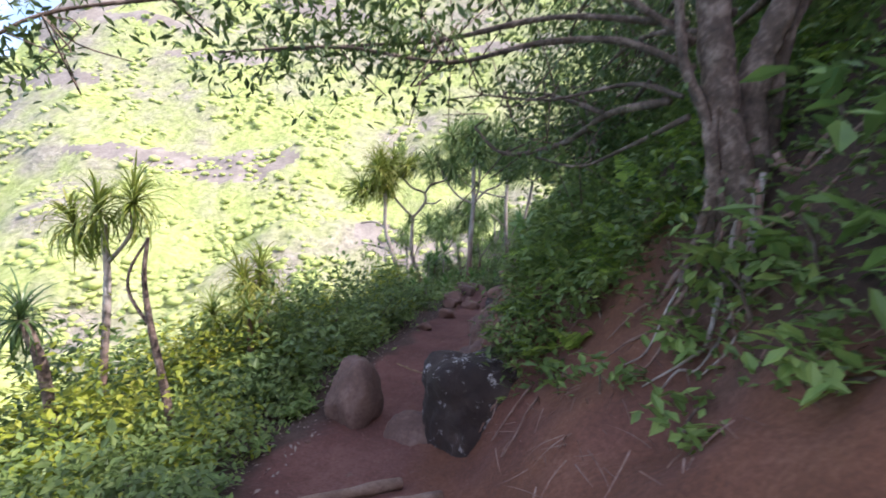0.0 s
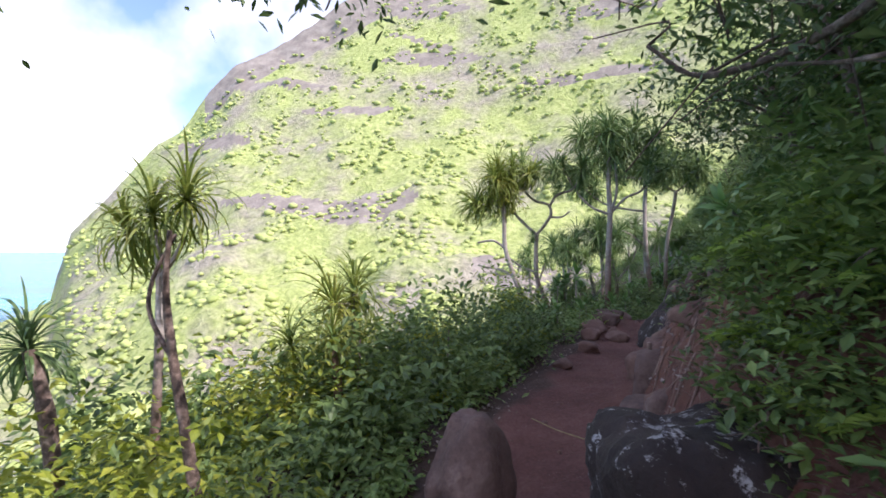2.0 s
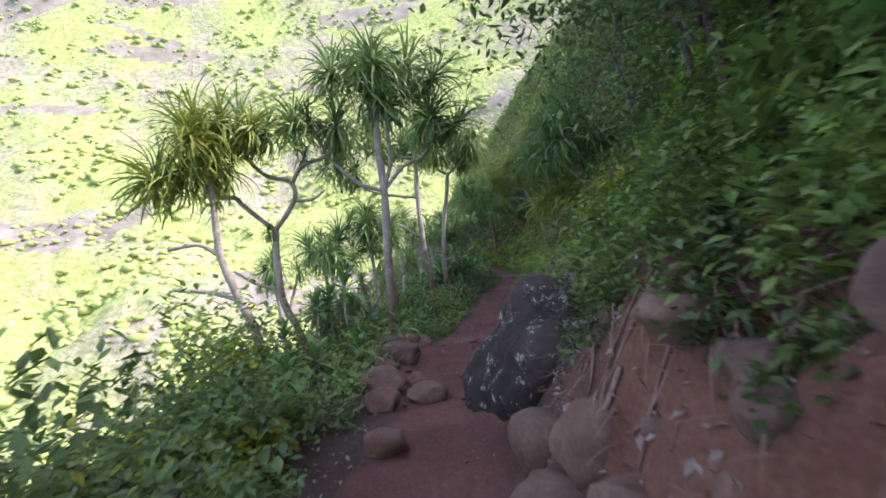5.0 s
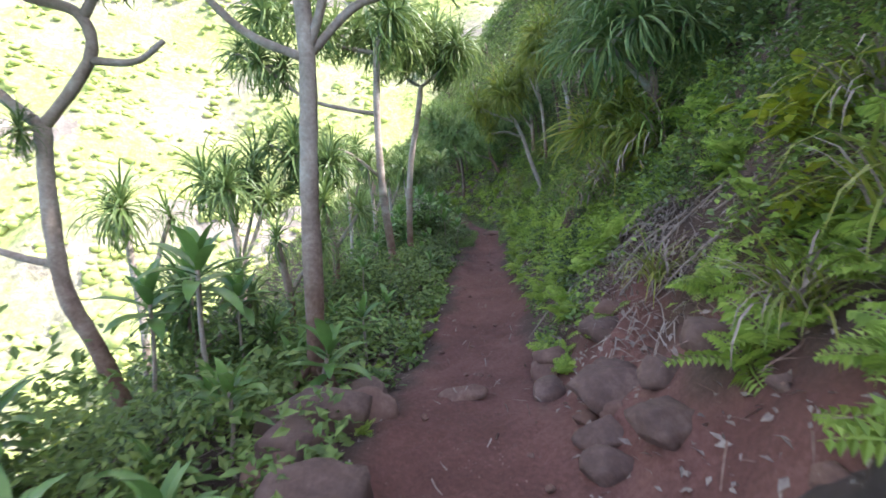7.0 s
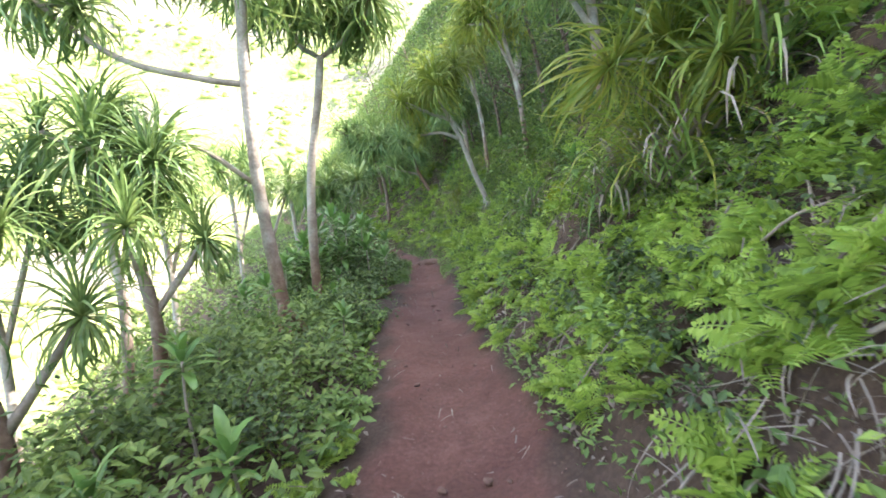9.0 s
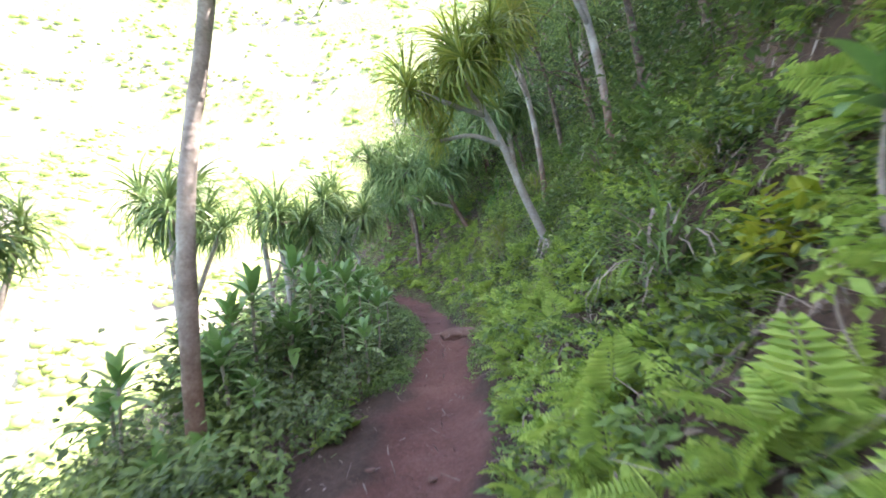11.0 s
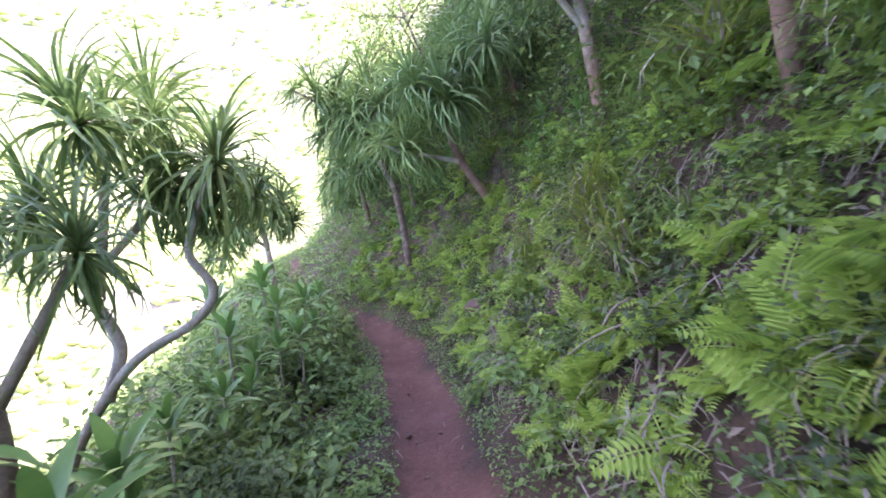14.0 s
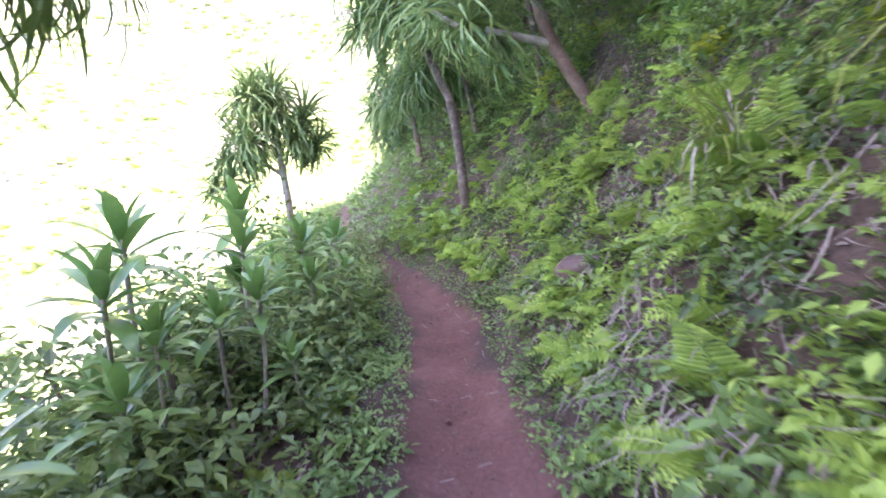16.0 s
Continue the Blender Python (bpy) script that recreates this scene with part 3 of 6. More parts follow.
hala((2.41, 17.3, gz(2.41, 17.3) - .05), [(2.41, 17.3, gz(2.41, 17.3) - .05), (2.32, 17.3, 0.5), (2.21, 17.3, 1.35), (2.15, 17.3, 2.49), (2.18, 17.3, 3.62), (2.3, 17.3, 3.85)], 0.075, 0.05,
     [([(2.17, 17.3, 3.55), (1.7, 17.3, 3.62), (1.14, 17.3, 3.74), (0.7, 17.3, 4.1)], 0.04, 0.03), ([(2.16, 17.3, 2.6), (1.7, 17.3, 2.66), (1.0, 17.3, 2.85), (0.3, 17.3, 3.4)], 0.035, 0.025),
      ([(2.15, 17.3, 1.6), (1.6, 17.3, 2.0), (1.0, 17.3, 2.05)], 0.03, 0.02)],
     [(2.35, 17.3, 3.95, 1.3, 0, 0.2), (0.7, 17.3, 4.15, 1.2, 0, -0.3), (0.3, 17.3, 3.45, 1.1, 0, -0.3), (0.95, 17.3, 2.1, 1.0, 0, -0.3), (1.5, 17.4, 3.9, 1.1, 0.2, 0)], roots=8, root_top=0.5,
     label="pandanus tree with pale elbowed trunk on stilt roots")
hala((2.72, 18.6, gz(2.72, 18.6) - .05), [(2.72, 18.6, gz(2.72, 18.6) - .05), (2.7, 18.6, 0.8), (2.74, 18.6, 1.8), (2.9, 18.6, 2.8), (2.96, 18.6, 3.3)], 0.065, 0.05,
     [([(2.96, 18.6, 3.28), (2.7, 18.6, 3.45), (2.62, 18.6, 3.75), (2.3, 18.6, 4.0)], 0.035, 0.028), ([(2.96, 18.6, 3.28), (3.25, 18.6, 3.5), (3.5, 18.6, 3.77)], 0.035, 0.028),
      ([(2.64, 18.6, 3.7), (2.85, 18.6, 4.05)], 0.03, 0.025)],
     [(2.3, 18.6, 4.05, 1.2, 0, -0.3), (3.55, 18.6, 3.85, 1.2, 0, 0.3), (2.9, 18.6, 4.1, 1.25, 0, 0), (3.2, 18.8, 4.15, 1.2, -0.2, 0.1), (2.6, 18.4, 4.3, 1.1, 0.2, 0)],
     label="slender pandanus tree with forked top beside the trail")
# dense low heads on the lower side
for k, (x, y, h, s) in enumerate([(1.1, 14.6, 0.8, 0.78), (0.3, 15.6, 1.4, 0.95), (1.5, 15.7, 1.2, 0.78), (0.4, 13.7, 0.5, 0.78), (-0.6, 14.8, 1.2, 0.95), (1.0, 16.6, 1.9, 1.2), (-0.2, 17.2, 1.6, 1.3),
                                  (1.9, 20.8, 1.9, 0.95), (2.75, 22.2, 1.9, 0.95), (1.2, 22.6, 2.3, 1.1), (0.6, 19.8, 2.0, 1.1), (2.3, 23.4, 2.1, 0.95), (3.1, 23.1, 1.75, 0.85), (0.8, 12.8, 0.5, 0.8)]):
    z = gz(x, y) - 0.05
    hala((x, y, z), [(x, y, z), (x + 0.08, y, z + (h - z) * 0.5), (x - 0.05, y, h)], 0.05, 0.04,
         [([(x + 0.06, y, z + (h - z) * 0.6), (x + 0.4, y + 0.1, h * 0.8 + 0.1)], 0.03, 0.025)],
         [(x - 0.05, y, h + 0.05, s, 0, 0), (x + 0.42, y + 0.1, h * 0.8 + 0.15, s * 0.8, 0, 0.4)], roots=0, label="low pandanus with dense drooping strap leaves")
for k, (x, y, h, s) in enumerate([(5.6, 32.0, 3.4, 1.4), (6.8, 31.0, 4.6, 1.5), (4.9, 34.0, 3.6, 1.5), (6.2, 35.0, 5.0, 1.6), (7.4, 28.5, 4.6, 1.4), (7.9, 33.0, 6.2, 1.6), (4.6, 37.5, 3.4, 1.5), (7.2, 25.4, 4.4, 1.3), (6.1, 17.0, 4.2, 1.2), (5.3, 14.2, 3.2, 1.2)]):
    z = gz(x, y) - 0.1
    hala((x, y, z), [(x, y, z), (x - 0.1, y, (z + h) / 2), (x - 0.25, y, h)], 0.07, 0.05, [([(x - 0.1, y, (z + h) / 2), (x - 0.6, y, h * 0.9)], 0.04, 0.03)],
         [(x - 0.25, y, h + 0.1, s, 0, 0), (x - 0.65, y, h * 0.9 + 0.1, s * 0.9, 0, -0.3), (x + 0.2, y + 0.1, h, s * 0.8, 0, 0.3)], label="pandanus on the upper slope with hanging strap leaves")
# strap-leaved clumps leaning out of the upper bank
for x, y, h, s in [(6.5, 20.0, 4.6, 1.1), (6.8, 22.8, 4.9, 1.1)]:
    z = gz(x, y) - 0.1
    hala((x, y, z), [(x, y, z), (x - 0.15, y, z + (h - z) * 0.5), (x - 0.5, y, h)], 0.05, 0.035, [([(x - 0.2, y, z + (h - z) * 0.6), (x - 0.75, y - 0.2, h - 0.25)], 0.03, 0.022)],
         [(x - 0.5, y, h + 0.05, s, 0, -0.3), (x - 0.8, y - 0.2, h - 0.2, s * 0.75, 0.2, -0.4)], yellow=True, label="leaning pandanus with leaf heads in sunlit colour on the upper bank")
z = gz(5.15, 14.6) - 0.1
hala((5.15, 14.6, z), [(5.15, 14.6, z), (5.1, 14.55, z + 0.4), (4.95, 14.5, 2.15)], 0.06, 0.05, [([(5.1, 14.55, z + 0.4), (5.2, 14.8, 2.2)], 0.045, 0.04), ([(5.1, 14.55, z + 0.4), (4.95, 14.1, 1.95)], 0.045, 0.04)],
     [(4.92, 14.48, 2.2, 0.95, 0, -0.6), (5.2, 14.82, 2.28, 0.9, 0, -0.4), (4.92, 14.05, 2.0, 0.75, 0.3, -0.5)], yellow=True, label="low pandanus hanging down the bank with dry brown skirts")
# first stretch, lower side
hala((1.0, 3.2, gz(1, 3.2) - .05), [(1.0, 3.2, gz(1, 3.2) - .05), (0.85, 3.2, 0.5), (0.74, 3.2, 0.9), (0.68, 3.2, 1.26), (0.71, 3.2, 1.57)], 0.036, 0.014,
     [([(0.76, 3.2, 0.85), (0.55, 3.2, 1.1), (0.5, 3.25, 1.3), (0.62, 3.3, 1.55)], 0.016, 0.01)], [], bark=M_BARK_DARK, name="bare_tree", label="dead bare trunk with flaking brown bark")
hala((-0.55, 3.95, gz(-.55, 3.95) - .05), [(-0.55, 3.95, gz(-.55, 3.95) - .05), (-0.45, 3.95, 0.9), (-0.50, 3.95, 1.6)], 0.04, 0.03, [([(-0.47, 3.95, 1.2), (-0.20, 3.95, 1.5), (-0.15, 3.95, 1.75)], 0.02, 0.018)],
     [(-0.55, 3.95, 1.75, 0.75, 0, 0), (-0.15, 3.95, 1.85, 0.7, 0, 0.2), (-0.85, 3.95, 1.6, 0.7, 0, -0.3)], yellow=True, label="pandanus with sunlit yellowish leaf heads")
hala((0.14, 3.0, gz(.14, 3.0) - .05), [(0.14, 3.0, gz(.14, 3) - .05), (-0.05, 3.0, 0.45), (-0.25, 3.0, 0.85)], 0.05, 0.04, [], [(-0.28, 3.0, 0.88, 0.62, 0, -0.2)], bark=M_BARK_DARK, label="short dark pandanus with one drooping head")
hala((0.1, 5.8, gz(.1, 5.8) - .1), [(0.1, 5.8, gz(.1, 5.8) - .1), (0.08, 5.8, 0.4), (0.05, 5.8, 0.98)], 0.05, 0.04, [], [(0.05, 5.8, 1.0, 0.92, 0, 0)], yellow=True, label="short pandanus with one drooping sunlit head")
hala((0.5, 5.0, gz(.5, 5.0) - .1), [(0.5, 5.0, gz(.5, 5.0) - .1), (0.45, 5.0, 0.3), (0.4, 5.0, 0.6)], 0.045, 0.04, [], [(0.4, 5.0, 0.66, 0.55, 0, 0), (0.1, 4.8, 0.62, 0.6, 0, -0.3)], yellow=True, label="low pandanus with drooping strap leaves")
# last stretch
hala((6.16, 21.4, 0.94), [(6.22, 21.4, 1.3), (6.16, 21.4, 1.45), (5.94, 21.4, 1.96), (5.71, 21.4, 2.58), (5.48, 21.4, 3.04), (5.2, 21.4, 3.6)], 0.055, 0.042,
     [([(5.68, 21.4, 2.62), (5.3, 21.4, 2.75), (4.9, 21.5, 2.72)], 0.035, 0.025), ([(5.5, 21.4, 3.0), (5.1, 21.3, 3.1), (4.6, 21.3, 3.3)], 0.035, 0.028)],
     [(5.15, 21.4, 3.7, 1.2, 0, -0.3), (4.5, 21.3, 3.35, 0.9, 0, -0.3), (5.4, 21.5, 3.9, 1.0, 0, 0.2), (4.88, 21.5, 2.78, 0.6, 0, -0.3)], roots=7, root_top=0.52, yellow=True, label="leaning pandanus with pale trunk on bare stilt roots")
hala((8.2, 24.0, gz(8.2, 24) - .1), [(8.2, 24.0, gz(8.2, 24) - .1), (8.2, 24.0, 4.0), (8.15, 24.0, 5.5)], 0.12, 0.09, [], [(8.1, 24, 5.6, 1.3, 0, 0)], label="straight grey tree trunk on the upper slope", name="tree")
hala((2.65, 24.2, gz(2.65, 24.2) - .05), [(2.65, 24.2, gz(2.65, 24.2) - .05), (2.77, 24.2, 0.16), (3.18, 24.2, 0.8), (3.62, 24.2, 1.05), (3.76, 24.2, 1.25), (3.64, 24.2, 1.48), (3.7, 24.2, 1.7), (3.85, 24.2, 2.04)], 0.036, 0.024,
     [([(3.05, 24.2, 0.62), (3.14, 24.25, 0.95), (3.02, 24.25, 1.25), (2.95, 24.25, 1.45)], 0.04, 0.035), ([(3.05, 24.25, 1.28), (3.1, 24.3, 1.7), (3.2, 24.3, 2.35)], 0.035, 0.03),
      ([(3.1, 24.3, 1.5), (3.35, 24.3, 1.75), (3.45, 24.3, 1.95)], 0.03, 0.025)],
     [(3.88, 24.2, 2.1, 0.95, 0, 0.3), (3.2, 24.3, 2.45, 1.05, 0, 0), (3.47, 24.3, 2.0, 0.85, 0, 0.2), (2.7, 24.3, 1.9, 0.9, 0, -0.3), (4.05, 24.4, 1.85, 0.7, 0, 0.5)], label="twisted pandanus with sinuous grey trunk beside the trail")
hala((5.5, 30.0, gz(5.5, 30) - .05), [(5.5, 30.0, gz(5.5, 30) - .05), (5.4, 30.0, 2.3), (5.07, 30.0, 3.25), (5.09, 30.0, 4.2)], 0.07, 0.05, [([(5.1, 30, 3.2), (4.7, 30, 3.6)], 0.04, 0.03)],
     [(5.1, 30, 4.3, 1.4, 0, 0), (4.6, 30, 3.7, 1.3, 0, -0.3), (5.5, 30, 4.0, 1.4, 0, 0.3), (4.2, 30, 4.2, 1.2, 0, -0.3), (5.0, 29.6, 3.6, 1.2, 0.3, 0)], label="leaning pandanus with hanging leaf heads", bark=M_BARK_DARK)
hala((6.7, 27.6, gz(6.7, 27.6) - .1), [(6.7, 27.6, gz(6.7, 27.6) - .1), (6.64, 27.6, 1.7), (6.18, 27.6, 2.46), (5.97, 27.6, 3.22)], 0.07, 0.05, [([(6.2, 27.6, 2.42), (5.9, 27.6, 2.5), (5.6, 27.6, 2.58)], 0.04, 0.03), ([(6.0, 27.6, 3.0), (6.3, 27.6, 3.7)], 0.04, 0.03)],
     [(5.95, 27.6, 3.35, 1.3, 0, 0), (5.45, 27.6, 2.7, 1.0, 0, -0.4), (6.35, 27.6, 3.8, 1.3, 0, 0.2), (5.6, 27.8, 3.6, 1.2, 0, -0.2)], label="leaning pandanus with forked trunk on the bank")
hala((3.05, 30.0, gz(3.05, 30) - .1), [(3.05, 30.0, gz(3.05, 30) - .1), (3.05, 30.0, 1.1), (2.95, 30.0, 2.2)], 0.06, 0.04, [([(3.0, 30, 1.6), (2.6, 30, 1.9)], 0.03, 0.03)],
     [(2.95, 30, 2.5, 1.2, 0, 0), (2.5, 30, 2.0, 1.0, 0, -0.3), (2.7, 30.2, 2.8, 1.0, 0, 0), (3.2, 30, 2.1, 0.9, 0, 0.3), (2.3, 30, 1.6, 0.9, 0, -0.3)], label="bushy pandanus below the trail edge")

# ---- leafy plants ----


def frond(length, pairs, seed, droop):
    r = np.random.default_rng(seed)
    rach = blade(length, 0.008, droop, 8, 0.2, 1.0)
    t = np.linspace(0, 1, 9)
    L = rach[0].reshape(9, 3, 3)[:, 1]
    out = [rach]
    for i in range(pairs):
        q = 0.1 + 0.88 * i / pairs
        p = np.array([np.interp(q, t, L[:, k]) for k in range(3)])
        w = 0.44 * length * (1 - q) ** 0.75 * min(1, 0.55 + q * 3) * r.uniform(0.85, 1.12) + 0.010
        a = np.interp(q, t, -droop * t ** 1.5)
        for side in (-1, 1):
            c = max(w * 0.26, 0.5 * length / pairs)
            P = np.array([[0, 0, 0], [w * 0.30 + 0, side * w * 0.5 - side * 0, 0.012], [w * 0.28, side * w, -0.12 * w], [w * 0.30 - c * 1.6, side * w * 0.45, 0.0]])
            out.append((P @ rot(0, -a, 0).T + p, np.array([(0, 1, 2), (0, 2, 3)] if side > 0 else [(0, 2, 1), (0, 3, 2)])))
    return merged(out)


FRONDS = [mesh_of("frond", *frond(l, p, s, d), M_FERN) for l, p, s, d in ((0.34, 13, 1, 0.9), (0.30, 12, 2, 1.2), (0.38, 15, 3, 1.0))]


def make_fern(count, seed):
    r = np.random.default_rng(seed)
    e = tagged(new("fern"), "light green sword fern on the trail bank", "fern", "ferns along the trail")
    for k in range(count):
        m = pose(0, 0, 0, 0, 0, math.degrees(k * 6.283 / count + r.uniform(-0.4, 0.4))) @ pose(0, 0, 0, 0, -r.uniform(25, 65), 0) @ pose(0, 0, 0, r.uniform(-20, 20), 0, 0) @ Matrix.Scale(r.uniform(0.7, 1.15), 4)
        part("frond", FRONDS[k % 3], e, m=m)
    return e


def leaf(length, width, droop, n=4, fold=0.3):
    V, F = blade(length, width, droop, n, fold)
    t = np.linspace(0, 1, n + 1)
    w = width * np.sin(np.pi * np.clip(t * 0.92 + 0.06, 0, 1)) ** 0.8 + 0.002
    V = V.reshape(n + 1, 3, 3)
    V[:, 0, 1], V[:, 2, 1] = -w / 2, w / 2
    V[:, 1, 2] = V[:, 0, 2] - fold * w * 0.5
    return V.reshape(-1, 3), F


TI_LEAVES = [mesh_of("leaf", *leaf(l, w, d, 5), M_TI, True) for l, w, d in ((0.27, 0.072, 0.9), (0.22, 0.062, 0.6), (0.29, 0.075, 1.3))]


def make_ti(count, stem, seed):
    r = np.random.default_rng(seed)
    e = tagged(new("ti_plant"), "green ti plant with broad glossy leaves in a rosette", "plant", "ti plants below the trail")
    top = np.array([r.uniform(-.06, .06), r.uniform(-.06, .06), stem])
    part("stem", mesh_of("stem", *tube([(0, 0, -0.05), (top[0] * .6 + .02, top[1] * .4, stem * .5), top], 0.014, 0.010, 6, 3), M_BARK, True), e)
    for k in range(count):
        q = k / count
        m = Matrix.Translation((top[0], top[1], stem - 0.14 * q)) @ pose(0, 0, 0, 0, 0, math.degrees(k * 2.4)) @ pose(0, 0, 0, 0, -(80 - 85 * q + r.uniform(-8, 8)), 0) @ Matrix.Scale(r.uniform(0.75, 1.1), 4)
        part("leaf", TI_LEAVES[k % 3], e, m=m)
    return e


def leaf_cloud(count, spread, size, seed, flat=0.7, lobes=7):
    """Leaves round several branch ends, with gaps between the clumps."""
    r = np.random.default_rng(seed)
    c = r.normal(0, 1, (lobes, 3))
    c = c / np.linalg.norm(c, axis=1)[:, None] * r.uniform(0.35, 0.85, (lobes, 1)) * spread
    c[:, 2] = np.abs(c[:, 2]) * flat + 0.25 * spread
    LV, LF = leaf(1.0, 0.5, 0.5, 2, 0.35)
    out = []
    for k in range(count):
        p = c[k % lobes] + r.normal(0, 0.19, 3) * spread
        R = rot(r.uniform(-0.6, 0.6), r.uniform(-0.9, 0.7), r.uniform(0, 6.283))
        out.append((LV @ R.T * size * r.uniform(0.6, 1.2) + p, LF))
    return merged(out), c


def make_shrub(name, label, count, spread, size, mat, seed, flat=0.7, group="shrubs on the hillside"):
    e = tagged(new(name), label, "shrub", group)
    cloud, c = leaf_cloud(count, spread, size, seed, flat)
    for p in c[:2 if name == "herb" else 3]:
        part("stem", mesh_of("stem", *tube([(0, 0, -0.08), p * np.array([.35, .35, .5]), p], 0.012 * spread / 0.4, 0.005, 5, 2), M_BARK_DARK, True), e)
    part("foliage", mesh_of("foliage", *cloud, mat), e)
    return e


def hanging_grass(count, length, seed):
    r = np.random.default_rng(seed)
    out = []
    for k in range(count):
        b = blade(length * r.uniform(0.5, 1.1), 0.010, r.uniform(1.2, 2.6), 5, 0.3, 1.0)
        out.append(moved(b, r.normal(0, 0.05, 3) * np.array([1, 1, 0.3]), rot(0, 0, r.uniform(0, 6.283)) @ rot(0, -r.uniform(0.5, 1.4), 0)))
    return merged(out)


PROTO = {}
PROTO["fern"] = [make_fern(c, s) for c, s in ((7, 1), (8, 2), (6, 3), (9, 4))]
PROTO["ti"] = [make_ti(c, h, s) for c, h, s in ((15, 0.35, 1), (17, 0.55, 2), (13, 0.22, 3), (16, 0.8, 4))]
PROTO["shrub"] = [make_shrub("shrub", "leafy green shrub on the steep slope", 210, 0.42, 0.10, M_SHRUB, s) for s in (1, 2, 3)]
PROTO["dark"] = [make_shrub("shrub", "small-leaved shrub in shaded dark green leaf colour", 420, 0.6, 0.075, M_SHRUB_SHADED, s, 0.9) for s in (4, 5, 6)]
PROTO["yellow"] = [make_shrub("shrub", "yellow-green broad-leaved shrub on the slope", 130, 0.32, 0.12, M_YELLOW, s) for s in (7, 8)]
PROTO["herb"] = [make_shrub("herb", "low light green leafy herb at the trail edge", 60, 0.17, 0.075, M_COVER, s, 0.6, "herbs along the trail edge") for s in (9, 10, 11)]
PROTO["bush"] = [make_shrub("bush", "tall leafy green bush below the trail", 850, 0.75, 0.085, M_SHRUB, q, 1.15, "bushes below the trail") for q in (21, 22, 23)]
# the same bush with sunlight put into a yellow leaf colour
PROTO["sunbush"] = [make_shrub("bush", "tall bush in sunlit yellow-green leaf colour", 750, 0.7, 0.085, M_YELLOW, q, 1.15, "bushes below the trail") for q in (24, 25)]
PROTO["grass"] = []
for s in (1, 2):
    g = tagged(new("grass_tuft"), "long green grass tuft hanging down the bank", "grass", "grass tufts on the bank")
    part("tuft", mesh_of("tuft", *hanging_grass(70, 0.55, s), M_HALA_SUN if s == 1 else M_COVER), g)
    part("dead_tuft", mesh_of("dead_tuft", *hanging_grass(35, 0.5, s + 5), M_STRAW), g, "dry brown blades")
    PROTO["grass"].append(g)
for lst in PROTO.values():
    for ob in lst:
        ob["proto"] = 1
used = {k: [0] * len(v) for k, v in PROTO.items()}


def plant(kind, x, y, s=1.0, lift=0.0, tilt=(0, 0), which=None):
    lst = PROTO[kind]
    k = int(rng.integers(len(lst))) if which is None else which
    m = Matrix.Translation((x, y, gz(x, y) + lift)) @ Euler((tilt[0], tilt[1], rng.uniform(0, 6.283))).to_matrix().to_4x4()
    ob = lst[k]
    if used[kind][k] == 0:
        ob.matrix_basis = m @ Matrix.Scale(s, 4)
        used[kind][k] = 1
        return ob
    ob = copy_thing(ob, m)
    ob.scale = (s, s, s)
    return ob


def spots(count, y0, y1, u0, u1):
    y = rng.uniform(y0, y1, count)
    u = rng.uniform(u0, u1, count)
    return np.stack([trail_x(y) + u, y], -1)


# ferns up the bank, densest in the second half
for x, y in spots(75, 9.5, 15, 0.62, 2.3):
    x += max(0.0, min(1.0, 12.8 - y)) * 0.5
    if not (11.3 < y < 12.7 and 0.95 < x - trail_x(y) < 1.6):
        plant("fern", x, y, rng.uniform(0.55, 1.0), 0, (0, -0.6))
for x, y in spots(150, 15, 28, 0.6, 2.1):
    plant("fern", x, y, rng.uniform(0.6, 1.05), 0, (0, -0.6))
for x, y in spots(44, 3.6, 9.5, 1.0, 2.2):
    x += 0.6 if 7.0 < y < 9.5 else 0.0
    plant("fern", x, y, rng.uniform(0.6, 1.05), 0, (0, -0.6))
for x, y in spots(14, 28, 34, 0.4, 1.6):
    plant("fern", x, y, rng.uniform(0.55, 0.95), 0, (0, -0.5))
# large ferns leaning out over the bare cut
for x, y, q in [(3.6, 4.95, 0.9), (3.75, 4.6, 1.0), (3.65, 5.5, 0.9), (3.9, 4.9, 1.1), (3.75, 5.9, 1.0), (4.15, 4.5, 1.0), (3.65, 6.5, 0.9), (4.4, 4.1, 1.0), (4.5, 3.6, 1.0), (3.9, 5.4, 1.1), (4.6, 3.3, 0.9)]:
    plant("fern", x, y, q, 0.02, (0, -0.7))
# ti plants below the trail
for x, y, s in [(1.2, 10.4, 1.0), (1.0, 9.6, 1.0), (1.3, 11.7, 1.1), (0.9, 12.6, 1.3), (1.6, 12.4, 1.0), (1.5, 13.2, 1.0), (1.25, 9.0, 0.8), (0.4, 10.2, 1.1), (0.7, 11.0, 1.0), (1.75, 14.0, 0.8), 
                (2.6, 19.6, 1.3), (3.0, 20.4, 1.2), (3.3, 21.2, 1.1), (2.5, 20.9, 1.4), (3.55, 21.9, 1.0), (3.2, 22.5, 1.2), (3.75, 22.4, 0.9), (3.9, 25.5, 0.9), (4.25, 25.5, 0.7), (3.6, 26.4, 1.0), (3.9, 27.1, 1.1),
                (4.1, 27.8, 1.0), (3.3, 25.4, 1.0), (3.6, 23.6, 0.9), (3.45, 28.2, 1.1), (2.9, 26.0, 1.1), (3.0, 18.9, 0.8), (2.9, 16.4, 0.7), (3.95, 23.0, 0.7)]:
    plant("ti", x, y, s)
for x, y in spots(25, 8.8, 30, -2.6, -0.95):
    plant("ti", x, y, rng.uniform(0.7, 1.2))
for x, y in spots(9, 14, 28, 1.5, 2.4):
    plant("ti", x, y, rng.uniform(0.6, 0.9))
